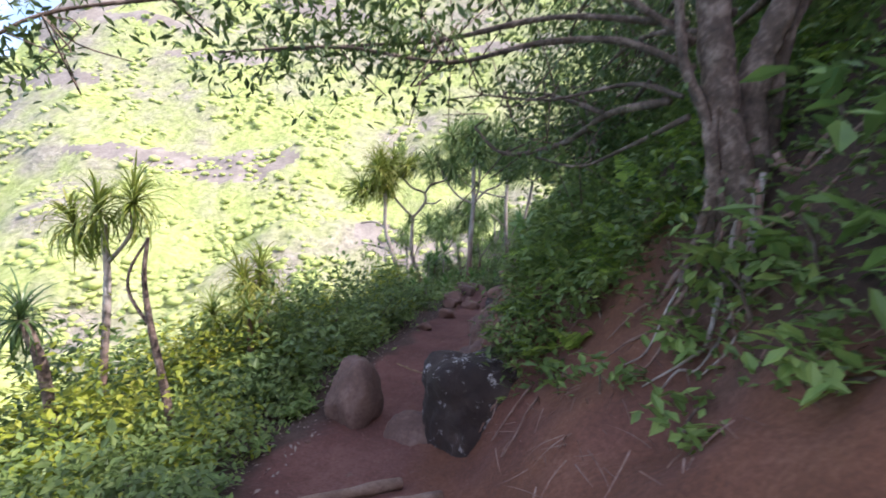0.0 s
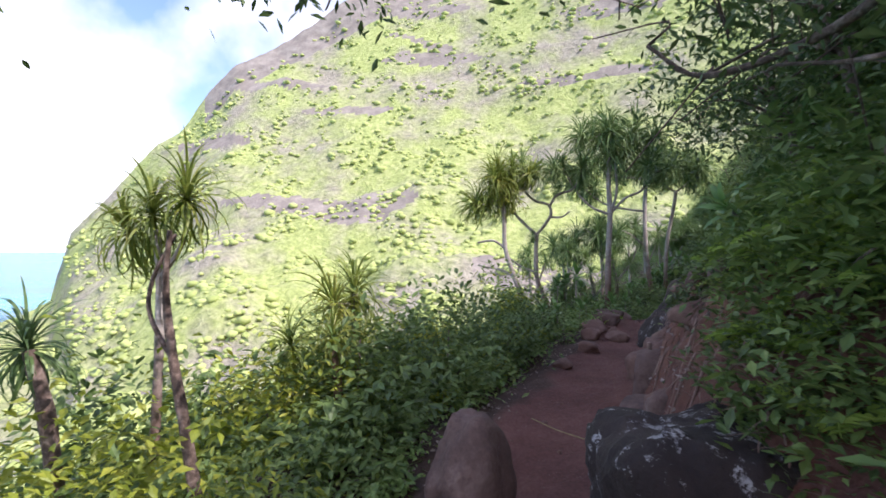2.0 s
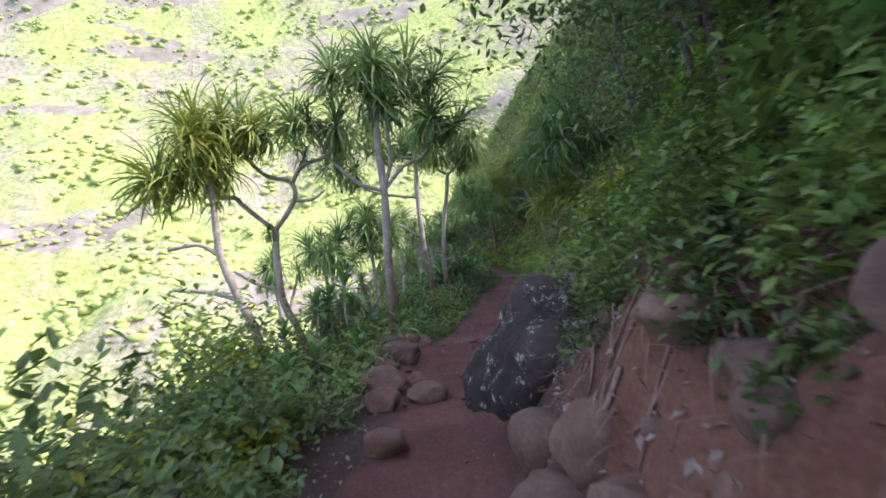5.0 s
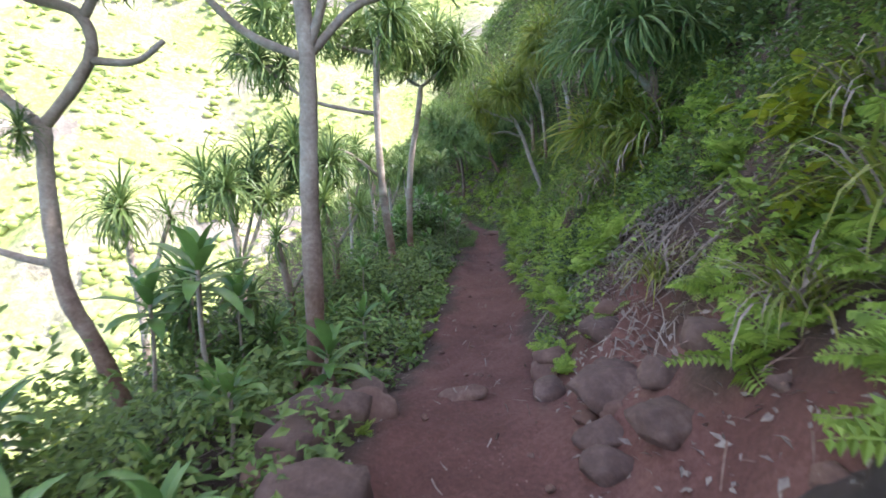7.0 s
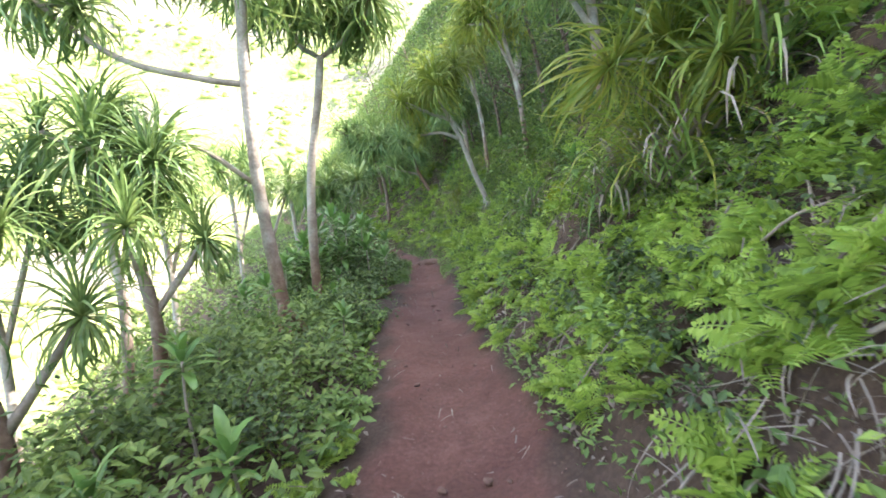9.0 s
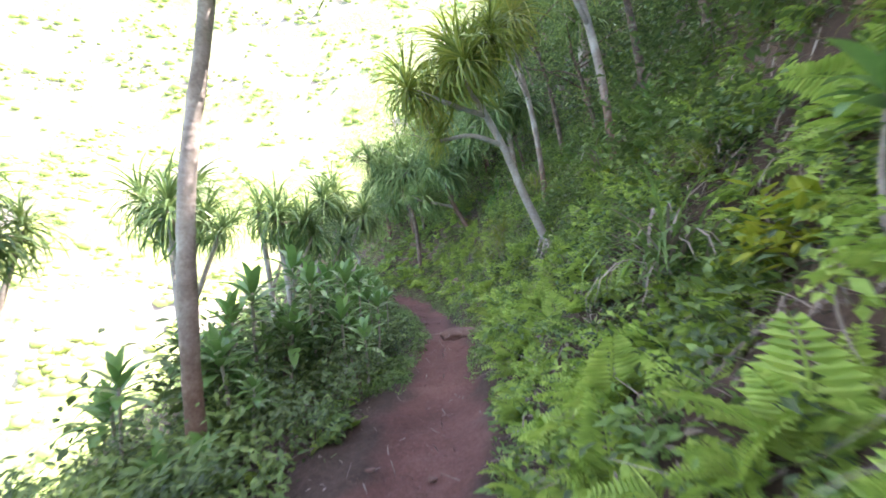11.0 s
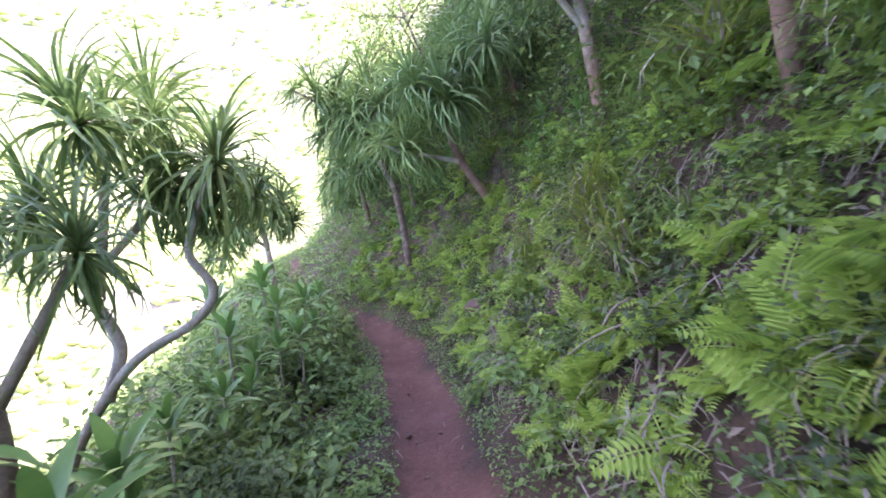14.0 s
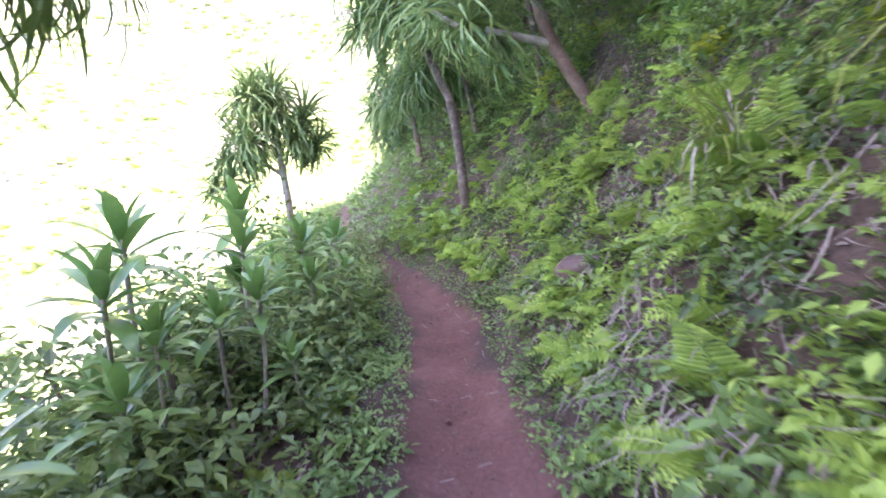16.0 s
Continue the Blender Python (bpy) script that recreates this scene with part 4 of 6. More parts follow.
# herbs at both edges
for x, y in spots(95, 9.8, 31, -0.95, -0.58):
    plant("herb", x, y, rng.uniform(0.7, 1.2))
for x, y in spots(60, 12.2, 31, 0.55, 1.0):
    plant("herb", x, y, rng.uniform(0.7, 1.3))
for x, y in spots(42, 19.5, 29, -0.62, -0.36):
    plant("herb", x, y, rng.uniform(0.5, 0.9))
for x, y in spots(36, 19.5, 29, 0.36, 0.62):
    plant("herb", x, y, rng.uniform(0.5, 0.9))
for x, y in spots(40, 2.0, 9.5, -1.5, -0.75):
    plant("herb", x, y, rng.uniform(0.8, 1.4))
# tall ti plants and dark bushes crowding the lower side
for x, y, s in [(2.75, 19.2, 1.7), (3.1, 20.0, 1.8), (2.5, 20.2, 2.0), (3.35, 20.8, 1.6), (2.9, 21.3, 1.9), (3.6, 21.4, 1.4), (3.35, 22.0, 1.6), (2.3, 21.4, 2.0), (3.75, 22.9, 1.2), (3.3, 23.2, 1.5), (2.6, 18.2, 1.5), (1.9, 19.4, 2.0),
                (1.3, 10.9, 1.3), (0.7, 12.2, 1.7), (1.4, 12.9, 1.3), (1.0, 13.6, 1.5), (3.7, 25.2, 1.2), (3.3, 26.3, 1.5), (3.8, 26.9, 1.2), (3.5, 28.0, 1.5), (2.9, 27.0, 1.7)]:
    plant("ti", x, y, s * 0.74)
    if y > 18:
        plant("ti", x - 0.28, y + 0.22, s * 0.66)
    plant("dark", x - 0.1, y + 0.3, 0.5 * s)
for x, y, s in [(3.0, 19.6, 0.9), (3.35, 20.5, 0.9), (3.6, 21.2, 0.8), (2.6, 20.6, 1.3), (3.1, 21.6, 1.2), (3.85, 22.0, 0.7), (3.5, 22.6, 1.0), (2.6, 22.2, 1.4), (4.0, 23.4, 0.7), (2.0, 15.2, 0.9), (2.3, 16.0, 0.9), (1.7, 14.4, 0.9),
                (2.9, 17.6, 0.7), (2.2, 14.6, 0.7), (3.6, 24.6, 0.8), (3.7, 26.0, 0.9), (3.95, 28.0, 0.9), (1.2, 13.0, 1.0), (0.9, 14.0, 1.2)]:
    plant("dark", x, y, s)
for x, y, s in [(3.75, 19.4, 0.7), (3.85, 20.2, 0.7), (4.0, 20.9, 0.62), (4.1, 21.7, 0.58), (4.12, 22.4, 0.55), (4.05, 23.2, 0.55), (3.4, 18.7, 0.8), (3.1, 17.0, 0.7), (2.75, 15.7, 0.7), (2.45, 14.5, 0.65), (4.15, 24.3, 0.5), (2.2, 13.4, 0.7)]:
    plant("dark", x, y, s)
for x, y, s in [(3.8, 19.8, 1.0), (3.9, 20.6, 0.95), (4.0, 21.2, 0.9), (4.1, 22.0, 0.8), (4.05, 22.8, 0.8), (3.7, 24.9, 1.0), (4.15, 25.9, 0.8), (4.1, 26.7, 0.9), (4.2, 27.4, 0.8), (3.9, 28.6, 1.0), (3.8, 29.3, 1.0), (2.1, 12.9, 0.9), (2.3, 14.1, 0.8), (1.5, 11.3, 1.0), (1.55, 10.4, 0.9)]:
    plant("ti", x, y, s)
for x, y, s, w in [(3.75, 21.6, 1.1, 3), (3.55, 21.2, 1.25, 3), (3.9, 22.2, 1.3, 1), (3.4, 21.9, 1.3, 3), (3.3, 20.6, 1.3, 3), (3.6, 20.3, 1.3, 1), (3.1, 21.0, 1.5, 3), (3.7, 23.0, 1.2, 1), (2.8, 20.2, 1.5, 3), (1.3, 11.8, 1.3, 3), (3.3, 22.6, 1.4, 3)]:
    plant("ti", x, y, s, which=w)
for x, y, s in [(3.8, 26.2, 1.0), (3.65, 27.0, 1.2), (3.85, 28.0, 1.0), (3.8, 29.2, 1.1), (3.4, 25.2, 1.1), (3.2, 28.6, 1.3), (3.3, 30.2, 1.2)]:
    plant("shrub", x, y, s)
for x, y, s in [(-0.2, 3.5, 2.0), (-0.6, 3.0, 2.1), (0.25, 3.9, 1.5)]:
    plant("yellow", x, y, s)
for x, y, s in [(4.9, 2.3, 2.2), (5.15, 2.7, 2.4), (5.3, 2.2, 2.6), (4.75, 1.9, 1.8), (4.4, 2.3, 1.4), (4.1, 2.75, 1.3), (5.0, 1.6, 2.2), (4.5, 2.7, 1.6), (3.9, 3.2, 1.4)]:
    plant("herb", x, y, s)
for x, y, s in [(3.6, 3.7, 0.8), (3.8, 4.1, 1.0), (4.15, 3.4, 0.9), (-0.9, 2.3, 1.8), (0.3, 2.9, 1.3), (-0.2, 5.2, 1.7), (0.6, 5.6, 1.5), (1.0, 6.2, 1.2), (0.2, 6.6, 1.7)]:
    plant("shrub", x, y, s)
for x, y, s in [(4.2, 10.9, 1.0), (4.5, 11.3, 1.1), (4.0, 10.2, 0.8), (4.6, 10.5, 1.2), (4.1, 9.9, 0.9), (6.9, 22.0, 0.9), (6.6, 24.6, 0.7)]:
    plant("yellow", x, y, s, 0.05)
for x, y, s in [(5.0, 14.5, 2.1), (4.85, 15.0, 1.8), (5.25, 14.1, 2.0), (6.3, 23.6, 1.3), (6.5, 24.3, 1.3), (6.9, 23.4, 1.7), (6.2, 25.0, 1.1), (5.4, 17.5, 1.5)]:
    plant("grass", x, y, s, 0.15)
for x, y, s in [(3.75, 5.6, 0.9), (3.9, 6.4, 0.8)]:
    plant("ti", x, y, s, 0.05, (0, -0.8))
for x, y, s in [(3.75, 4.9, 1.1), (3.85, 5.9, 1.1), (3.9, 6.9, 1.1), (4.2, 3.9, 1.1), (4.0, 7.7, 1.1), (4.3, 5.2, 1.4), (4.4, 6.3, 1.4)]:
    plant("shrub", x, y, s, 0.05)
# dark-leaved shrubs fill gaps; their colour carries the shade down here
for x, y, s in [(3.0, 20.0, 1.5), (2.6, 20.9, 1.7), (3.2, 21.2, 1.4), (2.4, 19.4, 1.6), (3.4, 22.8, 1.1), (3.7, 23.7, 0.8), (3.3, 24.4, 1.1), (3.6, 24.9, 0.9), (2.7, 23.0, 1.6), (3.9, 25.0, 0.6), (3.1, 25.6, 1.3)]:
    plant("dark", x, y, s)
# bushes where the trail turns out of sight
for x, y, s in [(4.2, 29.2, 0.5), (3.9, 30.2, 0.65), (4.5, 31.3, 0.6), (3.5, 31.6, 0.8), (4.0, 32.4, 0.8), (3.2, 33.0, 0.9), (4.9, 32.4, 0.7)]:
    plant("bush", x, y, s, -0.05)
for x, y, s in [(4.8, 14.3, 1.5), (5.0, 14.9, 1.4), (6.35, 24.1, 1.2), (6.2, 23.5, 1.0)]:
    plant("grass", x, y, s, 0.2)
# tall bushes standing below the trail
for x, y, s in [(0.75, 4.9, 1.2), (-0.4, 3.9, 1.35), (1.05, 6.0, 1.0), (0.2, 5.6, 1.3), (1.2, 7.2, 0.9), (0.2, 7.2, 1.4), (-0.9, 5.2, 1.5), (-1.3, 3.6, 1.4), (1.0, 8.4, 0.9), (-0.3, 8.6, 1.5), (0.3, 10.0, 1.2), (-0.9, 10.4, 1.4),
                (0.55, 11.2, 0.9), (1.0, 12.7, 0.9), (0.1, 12.7, 1.2), (0.5, 13.6, 1.2), (1.4, 14.4, 0.85), (0.9, 15.2, 1.1), (1.7, 16.2, 0.85), (0.1, 14.8, 1.4), (1.9, 18.0, 0.8), (1.1, 17.4, 1.3), (1.6, 19.2, 1.1),
                (3.85, 26.5, 0.95), (3.5, 25.7, 1.05), (4.0, 27.6, 0.9), (3.3, 27.0, 1.2), (3.7, 28.8, 1.1), (3.4, 24.6, 0.9), (2.9, 26.2, 1.3), (2.6, 24.9, 1.3), (3.2, 29.8, 1.3)]:
    plant("bush", x, y, s, -0.05)
for x, y, s in [(0.1, 4.6, 1.0), (-0.7, 3.0, 1.1), (0.5, 6.5, 0.9), (-1.5, 4.6, 1.2), (-0.6, 6.8, 1.2), (-0.6, 11.6, 1.1), (-0.4, 13.6, 1.2)]:
    plant("sunbush", x, y, s, -0.05)
for x, y, s in [(4.0, 25.6, 1.0), (3.8, 26.3, 1.25), (3.95, 27.0, 1.2), (3.55, 26.9, 1.5), (4.05, 28.0, 1.1), (3.6, 25.2, 1.2), (3.3, 25.9, 1.5), (3.75, 24.3, 0.9)]:
    plant("ti", x, y, s, which=3)
# shrubs
for x, y, s in [(0.2, 3.6, 1.5), (-0.6, 3.2, 1.6), (-0.2, 4.3, 1.3), (1.2, 5.5, 0.8), (1.0, 8.0, 1.0)]:
    plant("yellow", x, y, s)
for x, y, s in [(0.9, 4.4, 1.2), (0.6, 6.4, 1.4), (1.1, 6.9, 1.1), (1.3, 5.4, 0.9), (0.3, 7.5, 1.5), (0.9, 8.4, 1.2), (0.8, 9.3, 1.2), (-0.4, 2.4, 1.4), (0.3, 2.2, 1.1), (-1.0, 1.4, 1.4), (-0.8, 5.2, 1.5), (0.0, 9.2, 1.5), (0.5, 1.4, 1.0)]:
    plant("shrub", x, y, s)
for x, y in spots(50, 1.0, 9.5, -3.4, -1.0):
    plant("shrub", x, y, rng.uniform(0.6, 1.1))
for x, y in spots(60, 9.5, 32, -3.0, -1.1):
    plant("shrub", x, y, rng.uniform(0.7, 1.2))
for x, y in spots(16, 1.0, 9.0, -2.6, -1.0):
    plant("yellow", x, y, rng.uniform(0.7, 1.1))
for x, y in spots(12, 8.5, 31, 1.4, 3.0):
    plant("yellow", x, y, rng.uniform(0.6, 1.0))
for x, y in spots(45, 2.0, 32, 1.6, 3.0):
    plant("shrub", x, y, rng.uniform(0.7, 1.2))
for x, y in spots(26, 9.0, 30, 1.0, 2.3):
    plant("grass", x, y, rng.uniform(0.7, 1.4), 0.05)


def stuff_leaves(name, label, count, y0, y1, u0, u1, size, mat, lift, category="undergrowth", gaps=-9.0):
    LV = np.array([[0, 0, 0], [0.45, -0.24, 0.03], [0.5, 0, -0.04], [0.45, 0.24, 0.03], [1.0, 0, -0.22]])
    LF = np.array([(0, 1, 2), (0, 2, 3), (1, 4, 2), (2, 4, 3)])
    y = rng.uniform(y0, y1, count)
    u = rng.uniform(u0, u1, count)
    x = trail_x(y) + u
    keep = cheap(x, y, 1.4) + cheap(y + 7, x, 2.9) + rng.normal(0, 0.25, count) > gaps
    keep &= (x - 6.0) ** 2 + (y - 21.2) ** 2 > 0.16
    x, y = x[keep], y[keep]
    count = len(x)
    z = height(x, y) + rng.uniform(0, 1, count) ** 1.5 * lift
    n = len(LV)
    a, b, c = rng.uniform(0, 6.283, count), rng.uniform(-0.9, 0.5, count), rng.uniform(-0.7, 0.7, count)
    s = size * rng.uniform(0.5, 1.25, count)
    P = np.repeat(LV[None], count, 0) * s[:, None, None]
    cy, sy_ = np.cos(c), np.sin(c)
    P = np.stack([P[..., 0], P[..., 1] * cy[:, None] - P[..., 2] * sy_[:, None], P[..., 1] * sy_[:, None] + P[..., 2] * cy[:, None]], -1)
    cy, sy_ = np.cos(b), np.sin(b)
    P = np.stack([P[..., 0] * cy[:, None] + P[..., 2] * sy_[:, None], P[..., 1], -P[..., 0] * sy_[:, None] + P[..., 2] * cy[:, None]], -1)
    cy, sy_ = np.cos(a), np.sin(a)
    P = np.stack([P[..., 0] * cy[:, None] - P[..., 1] * sy_[:, None], P[..., 0] * sy_[:, None] + P[..., 1] * cy[:, None], P[..., 2]], -1)
    P += np.stack([x, y, z], -1)[:, None]
    F = (LF[None] + (np.arange(count) * n)[:, None, None]).reshape(-1, 3)
    return tagged(new(name, mesh_of(name, P.reshape(-1, 3), F, mat)), label, category, kind="stuff")


stuff_leaves("undergrowth", "low green undergrowth below the trail", 30000, 8.8, 34, -3.6, -0.56, 0.085, M_COVER, 0.3, gaps=0.1)
stuff_leaves("undergrowth", "darker low plants below the trail", 30000, 8.8, 34, -3.6, -0.6, 0.08, M_SHRUB, 0.3, gaps=-0.5)
stuff_leaves("undergrowth", "mixed undergrowth below the trail", 15000, -2.5, 8.8, -4.5, -0.8, 0.07, M_SHRUB, 0.3)
stuff_leaves("undergrowth", "light green low plants below the trail", 9000, -2.5, 8.8, -3.5, -0.75, 0.055, M_COVER, 0.22)
stuff_leaves("undergrowth", "yellowish low plants below the trail", 4000, -2.5, 8.8, -4.5, -1.2, 0.06, M_YELLOW, 0.3)
stuff_leaves("undergrowth", "leafy cover on the steep upper bank", 60000, 9, 36, 1.2, 4.0, 0.07, M_SHRUB, 0.4, gaps=-0.1)
stuff_leaves("undergrowth", "light green leaves on the bank", 22000, 12.2, 36, 0.65, 2.6, 0.06, M_FERN, 0.25, gaps=0.6)
stuff_leaves("undergrowth", "leafy cover at the foot of the bank", 14000, 12.4, 36, 0.45, 1.1, 0.055, M_COVER, 0.14)
stuff_leaves("undergrowth", "tiny grey-green herbs at the lower trail edge", 9000, 19.5, 32, -0.8, -0.27, 0.04, M_COVER, 0.09)
stuff_leaves("undergrowth", "tiny grey-green herbs at the foot of the bank", 9000, 19.5, 32, 0.27, 0.75, 0.04, M_COVER, 0.09)
stuff_leaves("undergrowth", "dark leafy cover high on the shaded slope", 60000, -2, 45, 2.5, 12.0, 0.16, M_SHRUB_SHADED, 1.1)
stuff_leaves("undergrowth", "dark leafy cover over the cut bank", 30000, 3.4, 9.6, 0.95, 3.6, 0.075, M_SHRUB, 0.45)
stuff_leaves("undergrowth", "leaves above the bare cut bank", 9000, 0.2, 3.6, 1.75, 4.0, 0.075, M_SHRUB, 0.4)
stuff_leaves("undergrowth", "leafy cover down the lower slope", 42000, -6, 45, -20.0, -3.4, 0.2, M_SHRUB, 0.9)
stuff_leaves("undergrowth", "leafy slope round the far bend of the trail", 26000, 30, 60, 0.3, 14.0, 0.2, M_COVER, 0.9)
stuff_leaves("leaf_litter", "dry brown leaf litter on the bank", 17000, 4.5, 32, 0.5, 2.6, 0.055, M_STRAW, 0.02, "leaf litter")
stuff_leaves("leaf_litter", "dry leaf litter beside the trail", 6000, 1, 32, -2.0, -0.5, 0.045, M_STRAW, 0.02, "leaf litter")


def stuff_ferns(name, label, count, y0, y1, u0, u1, lo, hi):
    kinds = [frond(l, p, s, d) for l, p, s, d in ((0.34, 11, 11, 0.9), (0.29, 10, 12, 1.3))]
    out = []
    for x, y in spots(count, y0, y1, u0, u1):
        if cheap(x, y, 1.1) + cheap(y, x, 2.3) < -1.1 or (11.3 < y < 12.7 and 0.95 < x - trail_x(y) < 1.6):
            continue
        c, s = np.array([x, y, gz(x, y)]), rng.uniform(lo, hi)
        n = int(rng.integers(4, 7))
        for k in range(n):
            Rm = rot(0, 0, k * 6.283 / n + rng.uniform(-0.5, 0.5)) @ rot(0, -rng.uniform(0.3, 1.1), 0) @ rot(rng.uniform(-0.4, 0.4), 0, 0)
            out.append(moved(kinds[k % 2], c, rot(0, -0.4, 0) @ Rm, s * rng.uniform(0.7, 1.1)))
    return tagged(new(name, mesh_of(name, *merged(out), M_FERN)), label, "ferns", kind="stuff")


stuff_ferns("fern_bed", "bed of light green ferns on the bank", 900, 12, 33, 0.5, 2.4, 0.5, 0.95)
stuff_ferns("fern_bed", "ferns over the cut bank", 260, 3.3, 11, 1.1, 3.0, 0.6, 1.1)
stuff_ferns("fern_bed", "small ferns along the lower trail edge", 170, 9.5, 31, -1.1, -0.55, 0.3, 0.55)


def stuff_shrubs(name, label, count, y0, y1, u0, u1, spread, size, mat, leaves=150):
    LV = np.array([[0, 0, 0], [0.45, -0.24, 0.03], [0.5, 0, -0.04], [0.45, 0.24, 0.03], [1.0, 0, -0.22]])
    LF = np.array([(0, 1, 2), (0, 2, 3), (1, 4, 2), (2, 4, 3)])
    out = []
    for x, y in spots(count, y0, y1, u0, u1):
        sp = spread * rng.uniform(0.6, 1.3)
        c = np.array([x, y, gz(x, y)])
        lobes = rng.normal(0, 1, (7, 3))
        lobes = lobes / np.linalg.norm(lobes, axis=1)[:, None] * rng.uniform(0.35, 0.9, (7, 1)) * sp
        lobes[:, 2] = np.abs(lobes[:, 2]) * 0.9 + 0.2 * sp
        for k in range(leaves):
            p = c + lobes[k % 7] + rng.normal(0, 0.2, 3) * sp
            out.append((LV @ rot(rng.uniform(-0.7, 0.7), rng.uniform(-0.9, 0.7), rng.uniform(0, 6.283)).T * size * rng.uniform(0.6, 1.2) + p, LF))
    return tagged(new(name, mesh_of(name, *merged(out), mat)), label, "bushes", kind="stuff")


stuff_shrubs("bushes", "dark bushes crowding the upper slope", 170, 3.2, 22, 1.8, 6.0, 0.65, 0.085, M_SHRUB_SHADED)
stuff_shrubs("bushes", "green bushes on the slope round the bend", 150, 20, 46, 1.8, 8.0, 0.75, 0.10, M_SHRUB)
stuff_leaves("undergrowth", "light green leaves above the bare cut", 2600, 9.5, 12.2, 1.15, 2.6, 0.085, M_FERN, 0.32, gaps=0.25)
stuff_shrubs("bushes", "dark leafy bushes beside the lower trail edge", 60, 15, 29, -2.7, -1.25, 0.42, 0.1, M_SHRUB, 150)
# sunlit and dark bushes differ by leaf material: sun and shade in the colour
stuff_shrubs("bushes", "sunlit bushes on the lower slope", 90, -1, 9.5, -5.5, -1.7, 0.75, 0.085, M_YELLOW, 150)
stuff_shrubs("bushes", "dark bushes on the lower slope", 90, 0, 30, -5.0, -1.8, 0.6, 0.085, M_SHRUB_SHADED, 120)
stuff_shrubs("bushes", "green bushes hiding the far end of the trail", 70, 31, 46, -3.5, -0.35, 0.6, 0.1, M_COVER, 130)
stuff_leaves("undergrowth", "low plants beside the far trail", 9000, 30, 60, -4.0, -0.3, 0.12, M_COVER, 0.4)
stuff_shrubs("bushes", "small green bushes covering the bank above the ferns", 430, 11.0, 31, 1.4, 3.6, 0.36, 0.065, M_SHRUB, 110)
stuff_shrubs("bushes", "small leafy bushes above the last stretch of trail", 190, 17.5, 26.0, 1.0, 3.2, 0.28, 0.06, M_SHRUB, 110)
stuff_shrubs("bushes", "pale green leafy clumps among the ferns", 90, 13.0, 28.0, 0.7, 1.8, 0.2, 0.06, M_FERN, 70)
stuff_shrubs("bushes", "low dark bushes under the bank ferns", 170, 12.8, 30, 0.75, 2.0, 0.24, 0.055, M_SHRUB_SHADED, 90)
stuff_shrubs("bushes", "leafy bushes hanging over the bare cut", 130, 3.4, 9.4, 1.05, 2.8, 0.34, 0.065, M_SHRUB, 130)
stuff_shrubs("bushes", "leafy bushes at the lip of the bare cut", 60, 3.5, 8.6, 0.85, 1.45, 0.22, 0.06, M_SHRUB_SHADED, 100)
stuff_shrubs("bushes", "green bushes on the lower side of the first stretch", 75, 1.2, 9.6, -3.0, -0.95, 0.42, 0.07, M_SHRUB, 130)
# yellow leaf colour paints the sun on these bushes
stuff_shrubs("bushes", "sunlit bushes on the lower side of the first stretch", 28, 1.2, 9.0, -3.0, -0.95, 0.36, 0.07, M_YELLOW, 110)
# shade below the trail is put into this dark leaf colour
stuff_shrubs("bushes", "dark leafy bushes below the last stretch of trail", 110, 18.5, 27.5, -2.6, -0.75, 0.34, 0.075, M_SHRUB_SHADED, 120)
stuff_shrubs("bushes", "leafy bushes below the middle stretch of trail", 90, 10.5, 18.5, -3.2, -1.0, 0.4, 0.075, M_SHRUB, 120)
stuff_shrubs("bushes", "large green bushes high on the slope", 230, 9, 38, 2.6, 9.0, 0.95, 0.13, M_SHRUB, 150)
stuff_shrubs("bushes", "large dark bushes high on the slope", 110, 4, 40, 3.6, 11.0, 1.3, 0.17, M_SHRUB_SHADED, 170)

# ---- rocks ----


def rock(name, label, x, y, z, sx_, sy_, sz_, mat, seed, sub=4, turn=0.0, sharp=0.32, group=""):
    """A weathered rock: a ball cut by planes and roughened."""
    r = np.random.default_rng(seed)
    bm = bmesh.new()
    bmesh.ops.create_icosphere(bm, subdivisions=sub, radius=1.0)
    dirs = r.normal(0, 1, (12, 3))
    dirs /= np.linalg.norm(dirs, axis=1)[:, None]
    cuts = r.uniform(0.72, 0.95, 12) if sub > 3 else r.uniform(0.5, 0.85, 12)
    for v in bm.verts:
        p = np.array(v.co)
        for d, c in zip(dirs, cuts):
            o = p @ d
            if o > c:
                p = p - d * (o - c) * 0.9
        q = Vector(p)
        p = p * (1 + sharp * 0.5 * noise.noise(q * 1.7 + Vector((seed, 0, 0))) + 0.07 * noise.noise(q * 5.0) + 0.035 * noise.noise(q * 13.0))
        v.co = Vector(p * np.array([sx_, sy_, sz_]))
    me = bpy.data.meshes.new(name)
    bm.to_mesh(me)
    bm.free()
    me.polygons.foreach_set("use_smooth", [True] * len(me.polygons))
    me.materials.append(mat)
    ob = tagged(new(name, me), label, "rock", group)
    ob.matrix_basis = pose(x, y, z, 0, 0, turn)
    return ob


